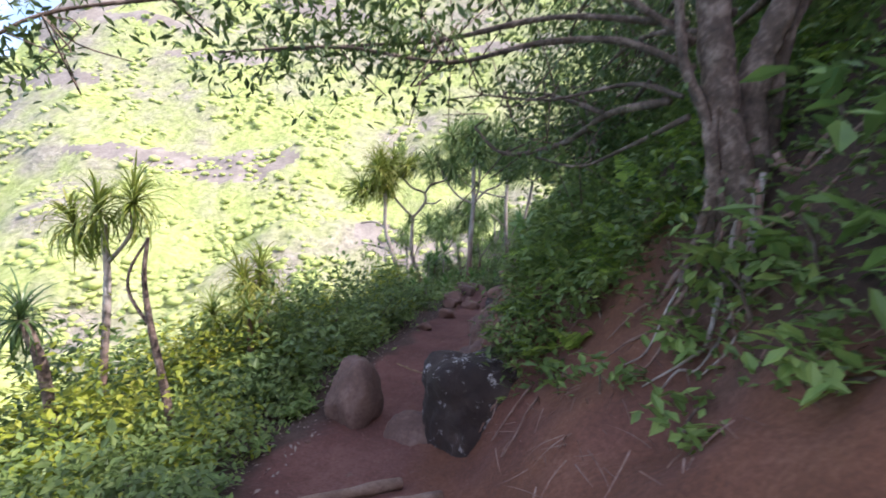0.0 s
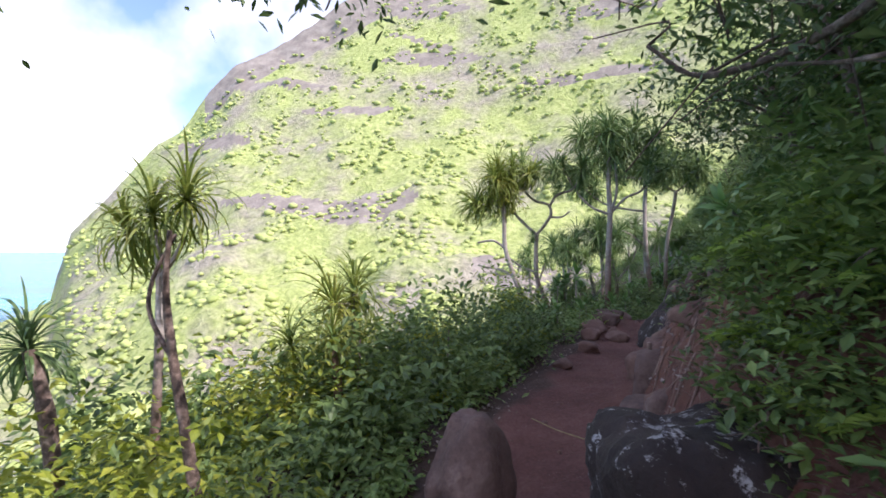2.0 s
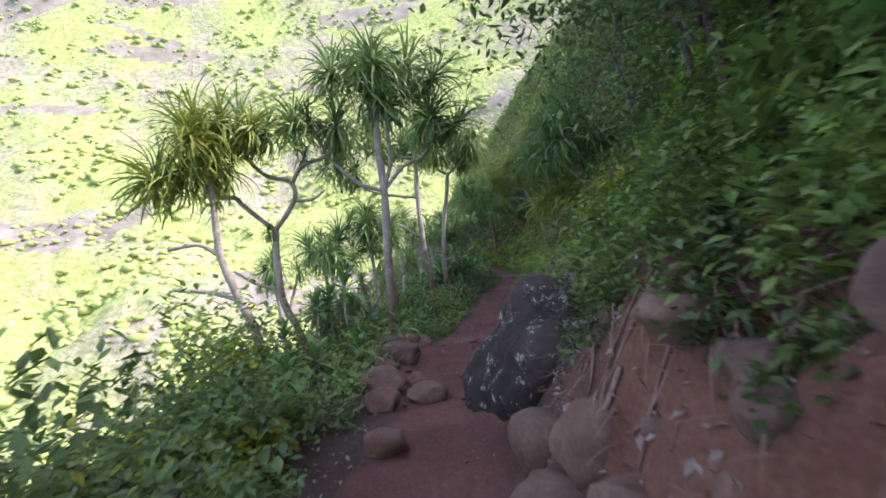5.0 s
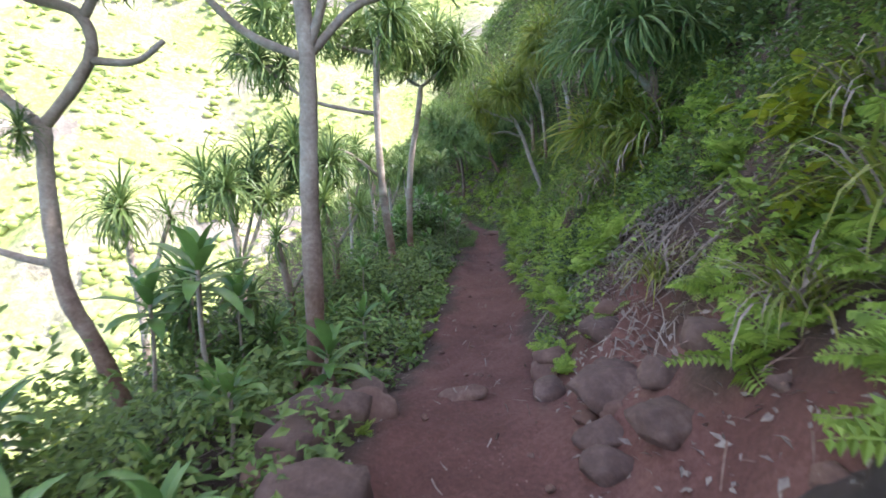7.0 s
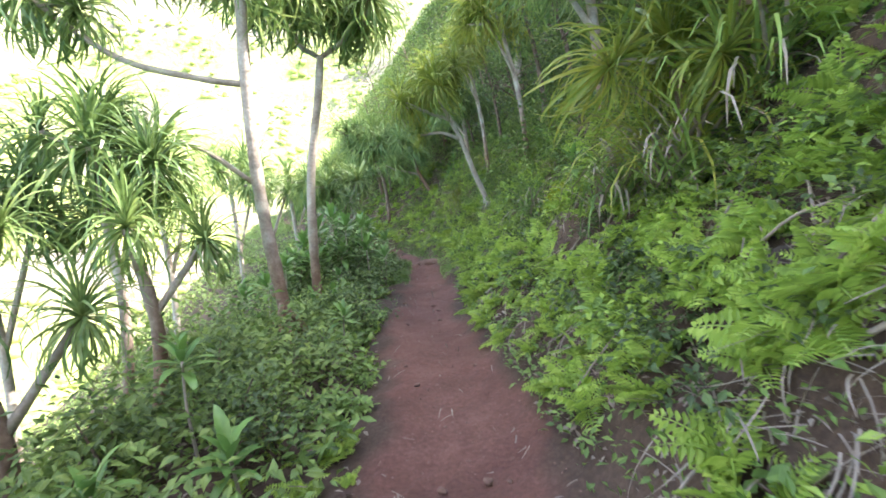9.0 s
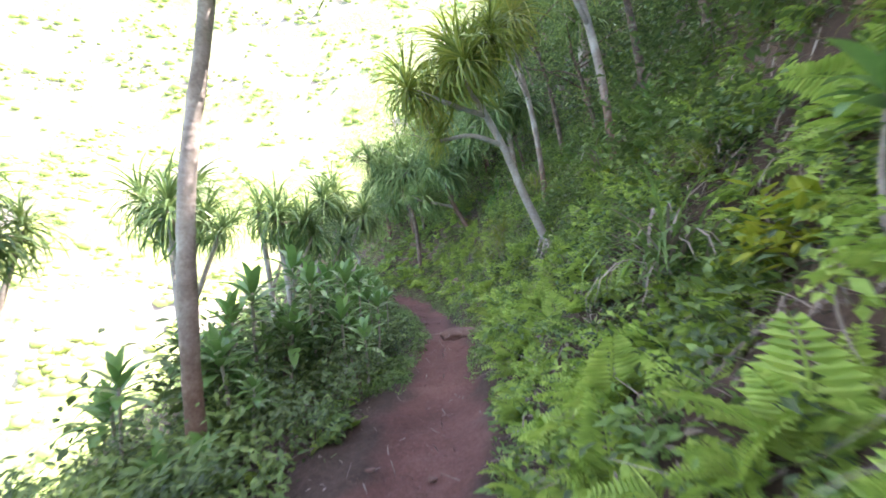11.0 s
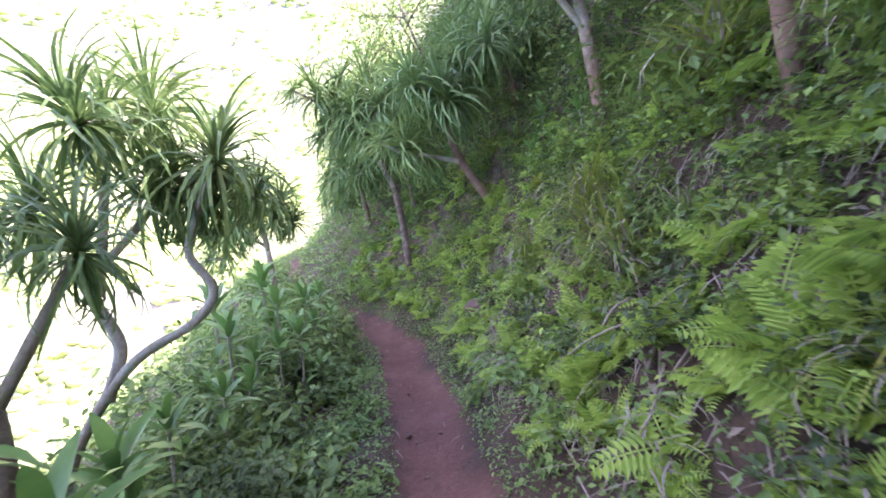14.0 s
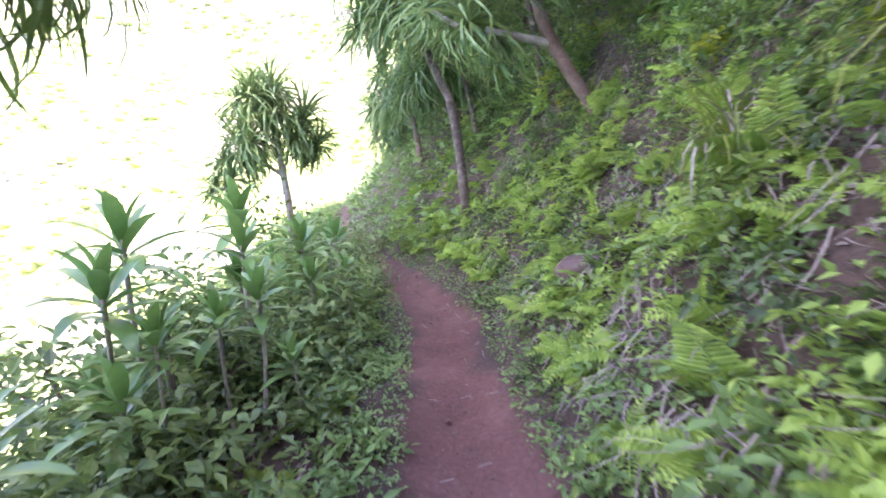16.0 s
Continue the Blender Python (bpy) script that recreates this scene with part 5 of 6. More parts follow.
def block(name, label, x, y, z, sx_, sy_, sz_, mat, seed, turn=0.0, group=""):
    """An angular rock: a rounded box with broken corners, chipped ledges and a rough skin."""
    r = np.random.default_rng(seed)
    bm = bmesh.new()
    bmesh.ops.create_icosphere(bm, subdivisions=5 if max(sx_, sy_) > 0.3 else 3, radius=1.0)
    dirs = r.normal(0, 1, (9, 3))
    dirs /= np.linalg.norm(dirs, axis=1)[:, None]
    cuts = r.uniform(0.86, 1.12, 9)
    for v in bm.verts:
        p = np.array(v.co)
        p = p / (np.sum(np.abs(p) ** 5) ** 0.2)
        for d, c in zip(dirs, cuts):
            o = p @ d
            if o > c:
                p = p - d * (o - c)
        q = Vector(p)
        step = noise.noise(q * 2.1 + Vector((seed * 1.3, 0, 4)))
        p = p * (1 + 0.10 * noise.noise(q * 1.3 + Vector((seed, 0, 0))) + 0.05 * (1 if step > 0.12 else 0) + 0.05 * noise.noise(q * 4.0) + 0.02 * noise.noise(q * 12.0))
        v.co = Vector(p * np.array([sx_, sy_, sz_]))
    me = bpy.data.meshes.new(name)
    bm.to_mesh(me)
    bm.free()
    me.polygons.foreach_set("use_smooth", [True] * len(me.polygons))
    me.materials.append(mat)
    ob = tagged(new(name, me), label, "rock", group)
    ob.matrix_basis = pose(x, y, z, 0, 0, turn)
    return ob


block("boulder", "large brown boulder with white lichen patches beside the trail", 3.30, 3.86, 0.26, 0.46, 0.42, 0.50, M_LICHEN, 3, 12)
block("boulder", "flat-topped brown boulder ledge against the bank", 3.98, 4.22, 0.45, 0.58, 0.50, 0.42, M_ROCK, 31, -8)
rock("boulder", "rounded brown boulder at the trail edge", 2.10, 4.12, 0.1, 0.24, 0.32, 0.42, M_ROCK, 5, 4)
rock("boulder", "large dark boulder with pale lichen on the uphill side", 3.68, 9.1, 0.22, 1.0, 1.05, 0.88, M_LICHEN, 8, 5)
rock("boulder", "brown rock in the gap below the boulders", 2.75, 3.9, -0.05, 0.28, 0.25, 0.22, M_ROCK, 9, 4)
for k, (x, y, z, q, tall) in enumerate([(2.98, 6.4, 0.3, 0.17, 1.5), (3.02, 6.75, 0.35, 0.15, 1.6), (3.22, 6.35, 0.62, 0.16, 1.0), (2.95, 5.75, 0.16, 0.2, 0.6), (3.12, 5.5, 0.3, 0.17, 0.9), (3.2, 6.05, 0.5, 0.15, 1.1), (3.12, 5.05, 0.42, 0.13, 1.0),
                                        (2.9, 7.2, 0.2, 0.2, 0.9), (3.15, 7.3, 0.5, 0.22, 0.9), (3.35, 4.95, 0.75, 0.12, 0.8), (3.3, 5.75, 0.72, 0.13, 0.9), (3.0, 7.9, 0.25, 0.2, 0.9), (3.4, 6.9, 0.75, 0.16, 0.8), (2.82, 4.95, 0.1, 0.15, 0.7), (3.05, 4.6, 0.3, 0.2, 0.9)]):
    block("stone", "angular brown rock set in the cut bank", x, y, z, q, q * 0.9, q * tall, M_STONE if k % 3 else M_ROCK, 400 + k, k * 47.0, group="rocks of the cut bank")
for k, (x, y, q, tall) in enumerate([(1.98, 11.5, 0.2, 0.8), (1.86, 11.05, 0.18, 0.8), (2.12, 11.9, 0.17, 0.7), (2.0, 10.65, 0.2, 0.7), (1.78, 11.45, 0.18, 0.8), (3.3, 11.85, 0.11, 0.7), (3.5, 11.4, 0.12, 0.7), (3.4, 10.7, 0.13, 0.6), (3.75, 11.0, 0.12, 0.6)]):
    block("stone", "broken reddish-brown rock at the step in the trail", x, y, gz(x, y) + q * 0.25, q, q * 0.85, q * tall, M_ROCK, 500 + k, k * 53.0, group="rocks at the step in the trail")
for k, (x, y, s) in enumerate([(1.9, 9.7, 0.26), (2.22, 9.85, 0.16), (1.88, 10.3, 0.17), (2.3, 9.45, 0.2), (1.85, 10.9, 0.2), (2.1, 10.6, 0.14), (2.05, 8.45, 0.2), (1.95, 9.2, 0.2),
                               (3.5, 12.35, 0.2), (3.75, 8.0, 0.25), (3.25, 6.9, 0.2), (3.3, 5.5, 0.2), (2.15, 11.6, 0.22), (2.05, 12.3, 0.18), (1.95, 7.3, 0.16)]):
    rock("stone", "reddish-brown stone at the edge of the trail", x, y, gz(x, y) + s * 0.2, s, s * rng.uniform(0.8, 1.1), s * 0.6, M_STONE, 20 + k, 3, rng.uniform(0, 180), group="stones at the trail edge")
rock("step_stone", "flat pale stone forming a step in the trail", 2.78, 11.98, 0.06, 0.20, 0.11, 0.07, M_STONE, 60, 3, 4)
rock("stone", "broken stone slab on the bank edge", 3.45, 11.3, 0.35, 0.28, 0.22, 0.14, M_ROCK, 61, 3, 20)
rock("stone", "pale flat rock bump in the trail", 5.14, 22.1, gz(5.14, 22.1) + 0.03, 0.32, 0.27, 0.15, M_STONE, 62, 4, 10)
rock("stone", "dark round stone in the bank", 5.85, 25.9, gz(5.85, 25.9) + .02, 0.15, 0.13, 0.12, M_ROCK, 63, 3)
rock("stone", "dark rock showing in the fern bank", 4.45, 13.3, gz(4.45, 13.3), 0.12, 0.12, 0.1, M_LICHEN, 64, 3)
for k in range(70):
    y = rng.uniform(1.5, 30)
    u = rng.uniform(-0.42, 0.42) * half_width(y) / 0.45
    s = rng.uniform(0.012, 0.04) * (1.5 if y < 12.5 and rng.random() < 0.4 else 1)
    x = float(trail_x(y) + u)
    rock("pebble", "small reddish pebble on the trail", x, y, gz(x, y) + s * 0.25, s, s * 0.8, s * 0.55, M_STONE, 100 + k, 2, rng.uniform(0, 180), group="pebbles on the trail")

for k in range(16):
    y = rng.uniform(9.4, 12.6)
    x = float(trail_x(y)) + rng.uniform(0.5, 1.15)
    q = rng.uniform(0.06, 0.17)
    rock("stone", "brown stone stuck in the cut bank", x, y, gz(x, y) + q * 0.1, q, q * 0.8, q * 0.7, M_ROCK if k % 2 else M_STONE, 200 + k, 3, rng.uniform(0, 180), group="stones in the cut bank")
for k in range(12):
    y = rng.uniform(4.8, 8.2)
    x = float(trail_x(y)) + rng.uniform(0.5, 1.2)
    q = rng.uniform(0.06, 0.16)
    rock("stone", "brown stone stuck in the cut bank", x, y, gz(x, y) + q * 0.1, q, q * 0.8, q * 0.8, M_ROCK, 240 + k, 3, rng.uniform(0, 180), group="stones in the cut bank")

# ---- roots, twigs, logs ----


def stick(name, label, pts, r0, r1, mat, sides=6, category="stick", group=""):
    b = np.asarray(pts[0], float)
    ob = tagged(new(name, mesh_of(name, *tube(np.asarray(pts) - b, r0, r1, sides, 4, 0.15), mat, True)), label, category, group)
    ob.location = b
    return ob


stick("log", "weathered log edging the trail", [(2.35, 2.35, gz(2.35, 2.35) + .02), (2.6, 2.68, gz(2.6, 2.68) + .03), (2.9, 3.0, gz(2.9, 3.0) + .03)], 0.035, 0.04, M_WOOD, 8, "log")
stick("log", "weathered log edging the trail", [(2.9, 2.65, gz(2.9, 2.65) + .03), (3.2, 2.9, gz(3.2, 2.9) + .03)], 0.035, 0.03, M_WOOD, 8, "log")
stick("rope", "thin tan rope lying across the trail", [(2.15, 5.25, gz(2.15, 5.25) + .12), (2.45, 5.2, gz(2.45, 5.2) + .09), (2.8, 5.2, gz(2.8, 5.2) + .06), (3.15, 5.15, gz(3.15, 5.15) - .05)], 0.006, 0.006, M_ROPE, 6, "rope")
stick("post", "short broken wooden post at the trail edge", [(2.95, 6.55, gz(2.95, 6.55) - .05), (2.93, 6.5, gz(2.95, 6.55) + .3)], 0.03, 0.025, M_WOOD, 8, "post")
stick("post", "short broken wooden post at the trail edge", [(3.0, 6.2, gz(3.0, 6.2) - .05), (3.1, 6.25, gz(3.0, 6.2) + .25)], 0.03, 0.02, M_WOOD, 8, "post")
stick("stump", "dark broken stump among the plants", [(0.95, 5.6, gz(.95, 5.6) - .05), (0.9, 5.6, gz(.95, 5.6) + .25)], 0.05, 0.04, M_BARK_DARK, 8, "stump")
stick("log", "weathered stick lying across the trail", [(4.62, 22.9, gz(4.62, 22.9) + .01), (5.0, 23.0, gz(5.0, 23) + .015), (5.3, 22.95, gz(5.3, 22.95) + .01)], 0.02, 0.016, M_WOOD, 7, "log")
stick("log", "weathered stick along the trail edge", [(4.62, 22.3, gz(4.62, 22.3) + .02), (4.6, 22.9, gz(4.6, 22.9) + .02)], 0.022, 0.016, M_WOOD, 7, "log")
for k in range(46):
    y = rng.uniform(1.8, 9.0) if k < 26 else rng.uniform(10.5, 27)
    u = rng.uniform(0.75, 1.7)
    x = float(trail_x(y) + u)
    L = rng.uniform(0.15, 0.5)
    a = rng.uniform(-1.2, 1.2)
    p = [np.array([x, y, gz(x, y) + 0.02])]
    for q in range(3):
        x2, y2 = p[-1][0] - L / 3 * math.cos(a) + rng.uniform(-.05, .05), p[-1][1] + L / 3 * math.sin(a) + rng.uniform(-.05, .05)
        p.append(np.array([x2, y2, gz(x2, y2) + rng.uniform(0.01, 0.06)]))
    stick("root" if k < 26 else "twig", "thin bare root hanging from the cut bank" if k < 26 else "dry pale twig on the bank", p, rng.uniform(0.006, 0.014), 0.004, M_ROOT if k < 26 else M_STRAW, 5,
          "root" if k < 26 else "twig", "bare roots in the bank" if k < 26 else "dry twigs on the bank")


for k in range(16):
    y = rng.uniform(12.4, 14.2) if k < 10 else rng.uniform(22.5, 25)
    x = float(trail_x(y)) + rng.uniform(0.75, 1.6)
    a, L = rng.uniform(0, 6.28), rng.uniform(0.2, 0.5)
    x2, y2 = x + L * math.cos(a), y + L * math.sin(a)
    stick("stick", "broken pale dead stick on the bank", [(x, y, gz(x, y) + 0.06), ((x + x2) / 2, (y + y2) / 2, (gz(x, y) + gz(x2, y2)) / 2 + 0.12), (x2, y2, gz(x2, y2) + 0.07)], 0.008, 0.005, M_STRAW, 6, "stick", "dead sticks on the bank")


for x0, y0, x1, y1, r in [(3.85, 12.05, 4.5, 11.95, 0.011), (3.95, 12.35, 4.35, 12.2, 0.010), (4.05, 12.75, 4.3, 12.3, 0.009), (4.3, 13.0, 4.75, 12.8, 0.009), (4.1, 12.55, 4.65, 12.5, 0.008),
                          (5.62, 23.0, 6.0, 23.3, 0.010), (5.75, 23.6, 6.05, 22.9, 0.008), (5.85, 22.7, 6.35, 22.9, 0.009), (5.55, 22.4, 5.95, 22.5, 0.008)]:
    stick("stick", "long pale dead stalk lying on the bank", [(x0, y0, gz(x0, y0) + 0.05), ((x0 + x1) / 2, (y0 + y1) / 2 + 0.02, (gz(x0, y0) + gz(x1, y1)) / 2 + 0.09), (x1, y1, gz(x1, y1) + 0.05)], r, r * 0.6, M_STRAW, 6, "stick", "dead sticks on the bank")


def straw_mat(name, label, count, y0, y1, u0, u1, length, mat=M_STRAW):
    out = []
    y = rng.uniform(y0, y1, count)
    x = trail_x(y) + rng.uniform(u0, u1, count)
    z = height(x, y)
    for k in range(count):
        b = blade(length * rng.uniform(0.4, 1.2), 0.007, rng.uniform(-0.3, 0.8), 4, 0.2, 1.0, rng.uniform(-0.3, 0.3))
        out.append(moved(b, (x[k], y[k], z[k] + rng.uniform(0.02, 0.12)), rot(0, 0, rng.uniform(0, 6.283)) @ rot(0, rng.uniform(-0.3, 1.2), 0)))
    return tagged(new(name, mesh_of(name, *merged(out), mat)), label, "dead grass", kind="stuff")


straw_mat("dead_grass", "dry grey-brown grass and stalks on the bank", 4200, 12.3, 30, 0.6, 2.4, 0.28)
straw_mat("dead_grass", "dry roots and stalks hanging on the cut bank", 900, 1.8, 12.5, 0.9, 2.2, 0.24, M_ROOT)
straw_mat("dead_grass", "dry stalks among the plants below the trail", 900, 9, 30, -1.9, -0.7, 0.22)

# ---- tree over the first stretch ----


def twig_leaves(count, pts, spread, size, seed):
    r = np.random.default_rng(seed)
    LV, LF = leaf(1.0, 0.42, 0.4, 2, 0.3)
    P = smooth_line(pts, 6)
    out = []
    for k in range(count):
        p = P[r.integers(len(P))] + r.normal(0, spread, 3)
        out.append((LV @ rot(r.uniform(-0.8, 0.8), r.uniform(-1, 1), r.uniform(0, 6.28)).T * size * r.uniform(0.6, 1.2) + p, LF))
    return merged(out)


def shade_tree(base, stems, limbs, label):
    b = np.asarray(base, float)
    e = tagged(new("tree"), label, "tree")
    e.location = base
    for pts, ra, rb in stems:
        part("trunk", mesh_of("trunk", *tube(np.asarray(pts) - b, ra, rb, 12, 9, 0.16), M_BARK_DARK, True), e)
    for k, (pts, ra, rb, n) in enumerate(limbs):
        br = part("branch", mesh_of("branch", *tube(np.asarray(pts) - b, ra, rb, 7, 5, 0.15), M_BARK_DARK, True), e)
        end = np.asarray(pts)[len(pts) // 2:] - b
        for q in range(5):
            s0 = end[rng.integers(len(end))]
            part("twig", mesh_of("twig", *tube([s0, s0 + rng.normal(0, 0.16, 3), s0 + rng.normal(0, 0.26, 3)], rb * 0.8, 0.004, 5, 3), M_BARK_DARK, True), br)
        if n:
            part("foliage", mesh_of("foliage", *twig_leaves(n, end if len(end) > 1 else np.asarray(pts) - b, 0.18 if n < 1500 else 0.42, 0.085, 50 + k), M_SHRUB_SHADED), br)


zb = gz(4.75, 3.0)
shade_tree((4.75, 3.0, zb - 0.1),
           [([(4.82, 3.0, zb - 0.1), (4.77, 3.0, 2.1), (4.66, 3.0, 2.5), (4.56, 3.0, 3.2), (4.55, 3.0, 4.2)], 0.115, 0.075),
            ([(4.92, 3.05, zb - 0.1), (4.87, 3.05, 2.2), (4.82, 3.05, 2.7), (4.95, 3.0, 3.2), (5.15, 3.0, 4.2)], 0.095, 0.065),
            ([(4.95, 3.1, zb - 0.1), (4.95, 3.1, 2.4), (5.0, 3.1, 3.0), (5.3, 3.1, 3.6)], 0.05, 0.03),
            ([(4.62, 2.95, zb - 0.15), (4.62, 2.94, 2.1), (4.56, 2.92, 2.45), (4.42, 2.94, 2.8), (4.36, 2.95, 3.3)], 0.035, 0.025),
            ([(4.8, 2.95, zb - 0.1), (4.66, 2.93, 2.05), (4.6, 2.92, 2.35), (4.62, 2.95, 2.75), (4.55, 2.95, 3.3)], 0.03, 0.022),
            ([(4.5, 2.9, zb - 0.3), (4.6, 2.93, 1.95), (4.7, 2.95, 2.3), (4.68, 2.97, 2.8)], 0.028, 0.02)],
           [([(4.5, 3.0, 2.75), (4.1, 3.1, 2.95), (3.6, 3.2, 2.98), (3.0, 3.3, 2.9), (2.2, 3.3, 3.02), (1.2, 3.3, 3.0)], 0.026, 0.01, 700),
            ([(4.48, 3.0, 2.9), (3.9, 2.9, 3.2), (3.1, 2.8, 3.2), (2.3, 2.7, 3.15), (1.4, 2.6, 3.1)], 0.024, 0.01, 700),
            ([(4.4, 3.1, 2.6), (4.1, 3.6, 2.62), (3.8, 4.2, 2.5), (3.3, 4.5, 2.45), (3.0, 4.6, 2.7)], 0.03, 0.012, 60),
            ([(4.1, 3.6, 2.62), (3.7, 4.0, 2.85), (3.3, 4.3, 2.95)], 0.02, 0.01, 80),
            ([(4.5, 3.0, 3.3), (3.8, 3.6, 3.6), (3.2, 4.2, 3.7)], 0.035, 0.012, 420),
            ([(4.7, 3.0, 3.4), (4.6, 4.0, 3.6), (4.5, 5.0, 3.5)], 0.035, 0.012, 320),
            ([(1.4, 2.6, 3.1), (0.8, 2.3, 2.9), (0.5, 2.1, 2.6)], 0.014, 0.008, 300),
            ([(4.45, 3.0, 3.0), (3.7, 3.1, 3.1), (2.9, 3.5, 3.12), (2.1, 3.8, 3.2), (1.3, 3.9, 3.2)], 0.022, 0.01, 500),
            ([(4.45, 3.0, 2.6), (4.2, 3.3, 2.75), (3.7, 3.5, 2.7), (3.2, 3.7, 2.78)], 0.018, 0.008, 120),
            ([(4.5, 3.05, 2.5), (4.25, 3.6, 2.4), (3.95, 4.0, 2.3), (3.6, 4.3, 2.4)], 0.018, 0.008, 60),
            ([(4.6, 3.1, 3.0), (4.3, 3.8, 3.2), (4.0, 4.6, 3.1)], 0.025, 0.01, 420),
            ([(1.3, 2.2, 3.2), (0.7, 1.6, 3.0), (0.6, 1.2, 2.8)], 0.014, 0.008, 260),
            ([(4.7, 3.1, 3.1), (4.6, 4.4, 3.2), (4.4, 5.6, 3.0), (4.2, 6.4, 2.8)], 0.03, 0.012, 800),
            ([(4.9, 3.1, 3.2), (5.0, 4.6, 3.4), (4.9, 5.8, 3.3), (4.8, 6.8, 3.2)], 0.03, 0.012, 2200),
            # next two limbs: dense crown out of view, added to block sky light
            ([(4.9, 3.1, 3.2), (5.4, 4.2, 3.9), (5.6, 5.6, 4.3), (5.6, 7.0, 4.4)], 0.03, 0.012, 2200),
            ([(4.6, 3.1, 3.4), (4.2, 4.4, 4.0), (3.9, 5.6, 4.1), (3.8, 6.8, 4.0)], 0.03, 0.012, 1800),
            ([(4.4, 5.6, 3.0), (3.9, 6.6, 3.1), (3.5, 7.6, 3.15), (3.3, 8.4, 3.05)], 0.025, 0.01, 1500)],
           "old tree with several brown trunks leaning over the trail")
for k in range(15):
    a = 2.6 + k * 0.19 + rng.uniform(-0.2, 0.2)
    x, y = 4.86 + 0.10 * math.cos(a), 3.0 + 0.08 * math.sin(a)
    p = [(x, y, gz(x, y) + 0.22)]
    for q in range(5):
        a += rng.uniform(-0.6, 0.6)
        d = rng.uniform(0.06, 0.2)
        x, y = x + d * math.cos(a), y + 0.8 * d * math.sin(a)
        p.append((x, y, gz(x, y) + rng.uniform(-0.02, 0.08)))
    stick("root", "pale gnarled tree root on the cut bank", p, rng.uniform(0.012, 0.028), 0.004, M_ROOT if k % 3 else M_BARK, 6, "root", "bare roots in the bank")


def small_tree(x, y, h, spread, n, seed, label, mat=None):
    z = gz(x, y)
    e = tagged(new("tree"), label, "tree", "small trees on the upper slope")
    e.location = (x, y, z)
    top = np.array([-0.25 * h, 0.0, h])
    part("trunk", mesh_of("trunk", *tube([(0, 0, -0.1), top * np.array([.3, 1, .45]), top], 0.05, 0.02, 8, 5), M_BARK_DARK, True), e)
    r = np.random.default_rng(seed)
    for k in range(6):
        d = np.array([math.cos(k * 1.05), math.sin(k * 1.05), 0.35]) * spread * r.uniform(0.6, 1.0)
        s0 = top * r.uniform(0.55, 0.95)
        br = part("branch", mesh_of("branch", *tube([s0, s0 + d * 0.5 + np.array([0, 0, .08]), s0 + d], 0.018, 0.006, 6, 3), M_BARK_DARK, True), e)
        part("foliage", mesh_of("foliage", *twig_leaves(n, [s0 + d * 0.4, s0 + d * 0.8, s0 + d], spread * 0.24, 0.075, seed * 10 + k), mat or M_SHRUB_SHADED), br)


for k, (x, y, h, s, n) in enumerate([(4.9, 6.5, 1.6, 0.9, 230), (4.6, 8.6, 1.5, 0.9, 230), (5.4, 10.5, 1.7, 1.0, 230), (5.6, 5.0, 1.8, 1.0, 230), (5.8, 13.0, 1.7, 1.0, 200), (6.6, 16.5, 1.8, 1.1, 200), (6.9, 19.0, 1.6, 1.0, 200),
                                     (7.6, 22.5, 1.6, 1.0, 180), (7.6, 26.0, 1.6, 1.0, 180), (5.5, 8.0, 2.0, 1.1, 230), (4.3, 5.6, 1.3, 0.8, 260), (4.2, 7.0, 1.4, 0.8, 260), (4.9, 9.6, 1.5, 0.9, 230), (7.2, 17.5, 2.0, 1.2, 200), (8.4, 21.0, 2.2, 1.3, 200), (8.6, 27.5, 2.2, 1.3, 180), (8.2, 31.0, 2.4, 1.4, 180), (6.6, 14.5, 2.0, 1.1, 200)]):
    small_tree(x, y, h, s, n, 70 + k, "small dark-leaved tree on the upper slope")
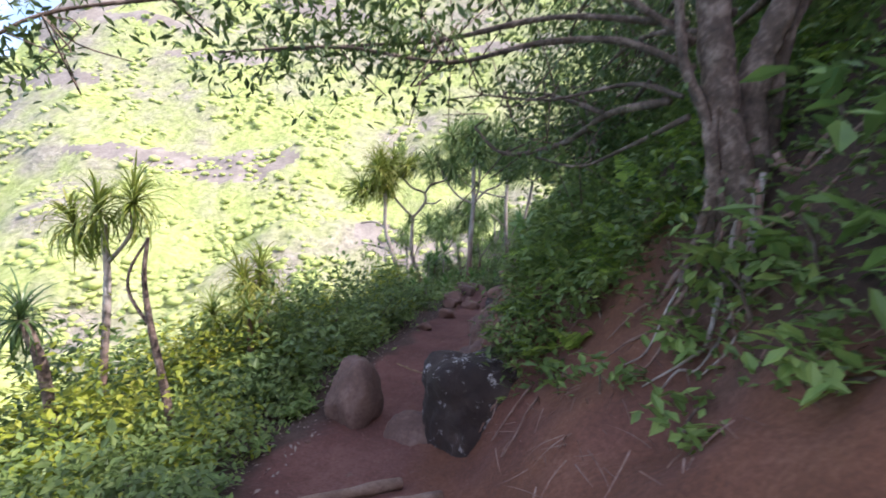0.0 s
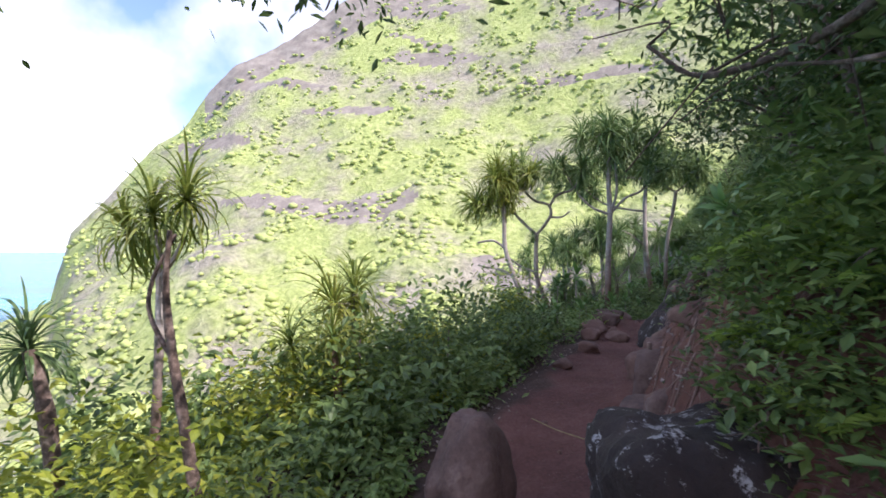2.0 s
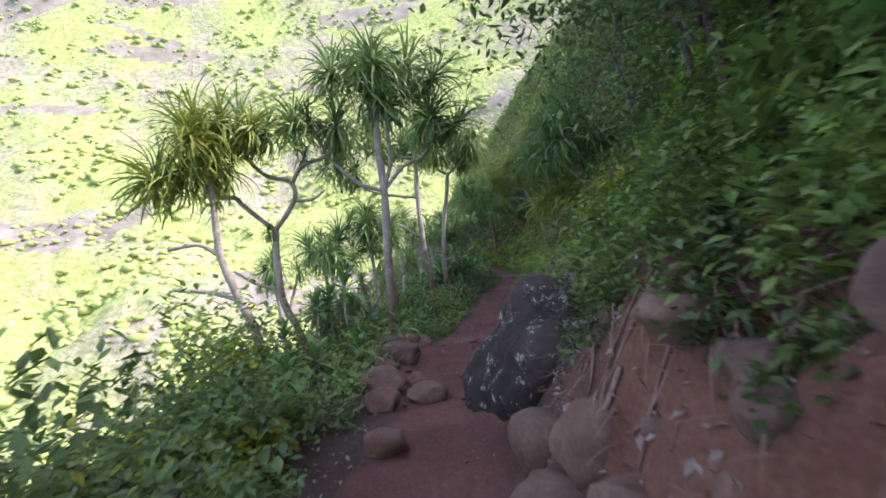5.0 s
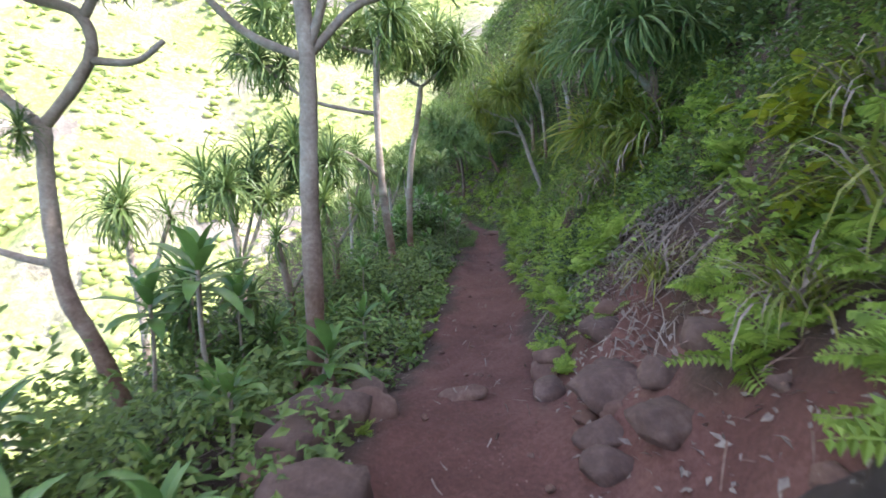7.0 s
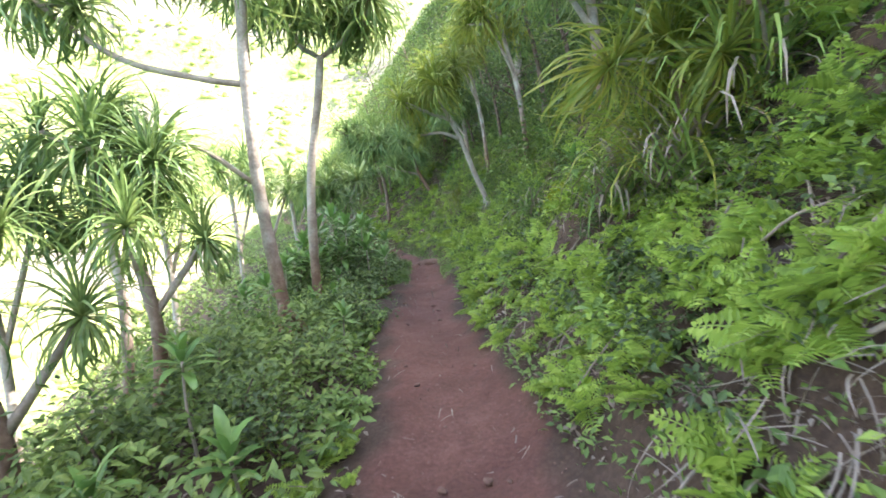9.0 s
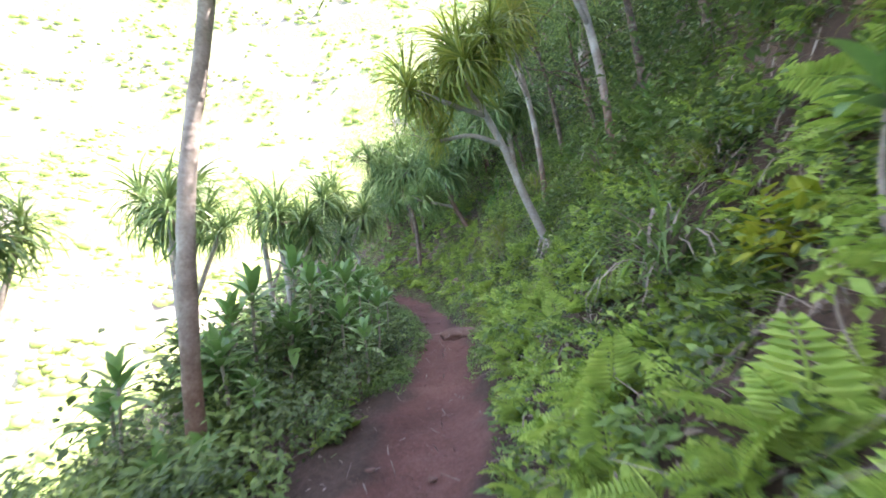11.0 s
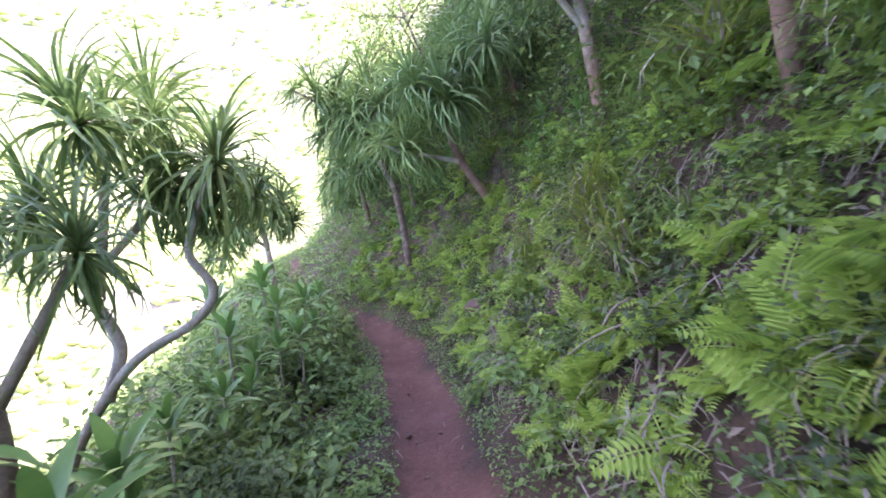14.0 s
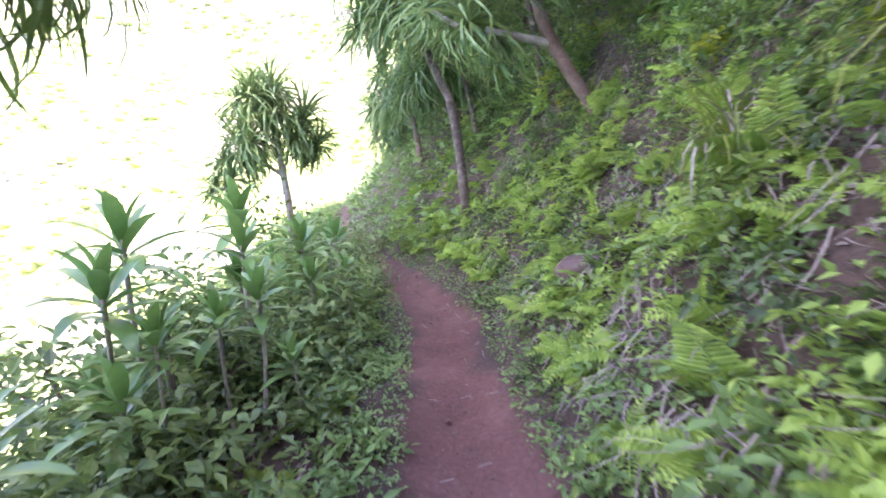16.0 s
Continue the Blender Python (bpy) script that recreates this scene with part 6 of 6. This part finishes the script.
for k, (x, y, h, s, n) in enumerate([(6.9, 20.0, 3.0, 1.4, 420), (7.4, 23.4, 3.0, 1.3, 400), (6.6, 29.6, 3.2, 1.4, 380), (6.0, 33.0, 3.4, 1.5, 380), (7.4, 30.6, 3.6, 1.5, 380),
                                     (5.0, 38.0, 3.4, 1.6, 360), (6.6, 37.0, 4.0, 1.8, 360), (7.6, 19.2, 3.6, 1.5, 400), (6.4, 12.0, 3.2, 1.4, 420), (5.2, 9.0, 2.8, 1.3, 420)]):
    small_tree(x, y, h, s, n, 140 + k, "leaning bushy tree on the upper slope", M_SHRUB)
for k, (x, y, h, s, n) in enumerate([(5.9, 31.4, 2.9, 1.0, 330), (5.2, 34.6, 2.8, 1.0, 300)]):
    small_tree(x, y, h, s, n, 170 + k, "slender light-leaved tree leaning over the bank", M_COVER)


# ---- gravel on the trail ----


def gravel(count):
    oct_v = np.array([[1, 0, 0], [-1, 0, 0], [0, 1, 0], [0, -1, 0], [0, 0, 1], [0, 0, -1.0]])
    oct_f = np.array([(0, 2, 4), (2, 1, 4), (1, 3, 4), (3, 0, 4), (2, 0, 5), (1, 2, 5), (3, 1, 5), (0, 3, 5)])
    y = rng.uniform(1.0, 31, count)
    u = rng.normal(0, 0.55, count).clip(-1, 1) * half_width(y)
    x = trail_x(y) + u
    z = height(x, y)
    out = []
    for k in range(count):
        q = rng.uniform(0.003, 0.011)
        out.append((oct_v * rng.uniform(0.6, 1.2, (6, 3)) * np.array([q, q * 0.8, q * 0.6]) @ rot(0, 0, rng.uniform(0, 6.28)).T + np.array([x[k], y[k], z[k] + q * 0.3]), oct_f))
    tagged(new("gravel", mesh_of("gravel", *merged(out), M_STONE)), "fine loose gravel on the dirt trail", "gravel", kind="stuff")


gravel(6000)
straw_mat("dead_grass", "dry stalks scattered on the trail", 260, 9, 30, -0.42, 0.42, 0.1)
straw_mat("dead_grass", "dry grey thatch and stalks high on the bank", 2600, 12.5, 28, 1.3, 2.8, 0.4)
straw_mat("dead_grass", "dry rootlets hanging from the bare cut", 700, 3.5, 8.4, 0.7, 1.2, 0.2, M_ROOT)
straw_mat("dead_grass", "tangle of dry grey stalks on the bare bank", 900, 11.3, 13.2, 0.8, 1.7, 0.2)
straw_mat("dead_grass", "dry grey-brown stalks hanging between the ferns", 2000, 21.5, 26.5, 0.5, 1.7, 0.26)
straw_mat("dead_grass", "pinkish-grey thatch hanging high on the last bank", 2200, 20.5, 28.5, 1.0, 2.3, 0.3)
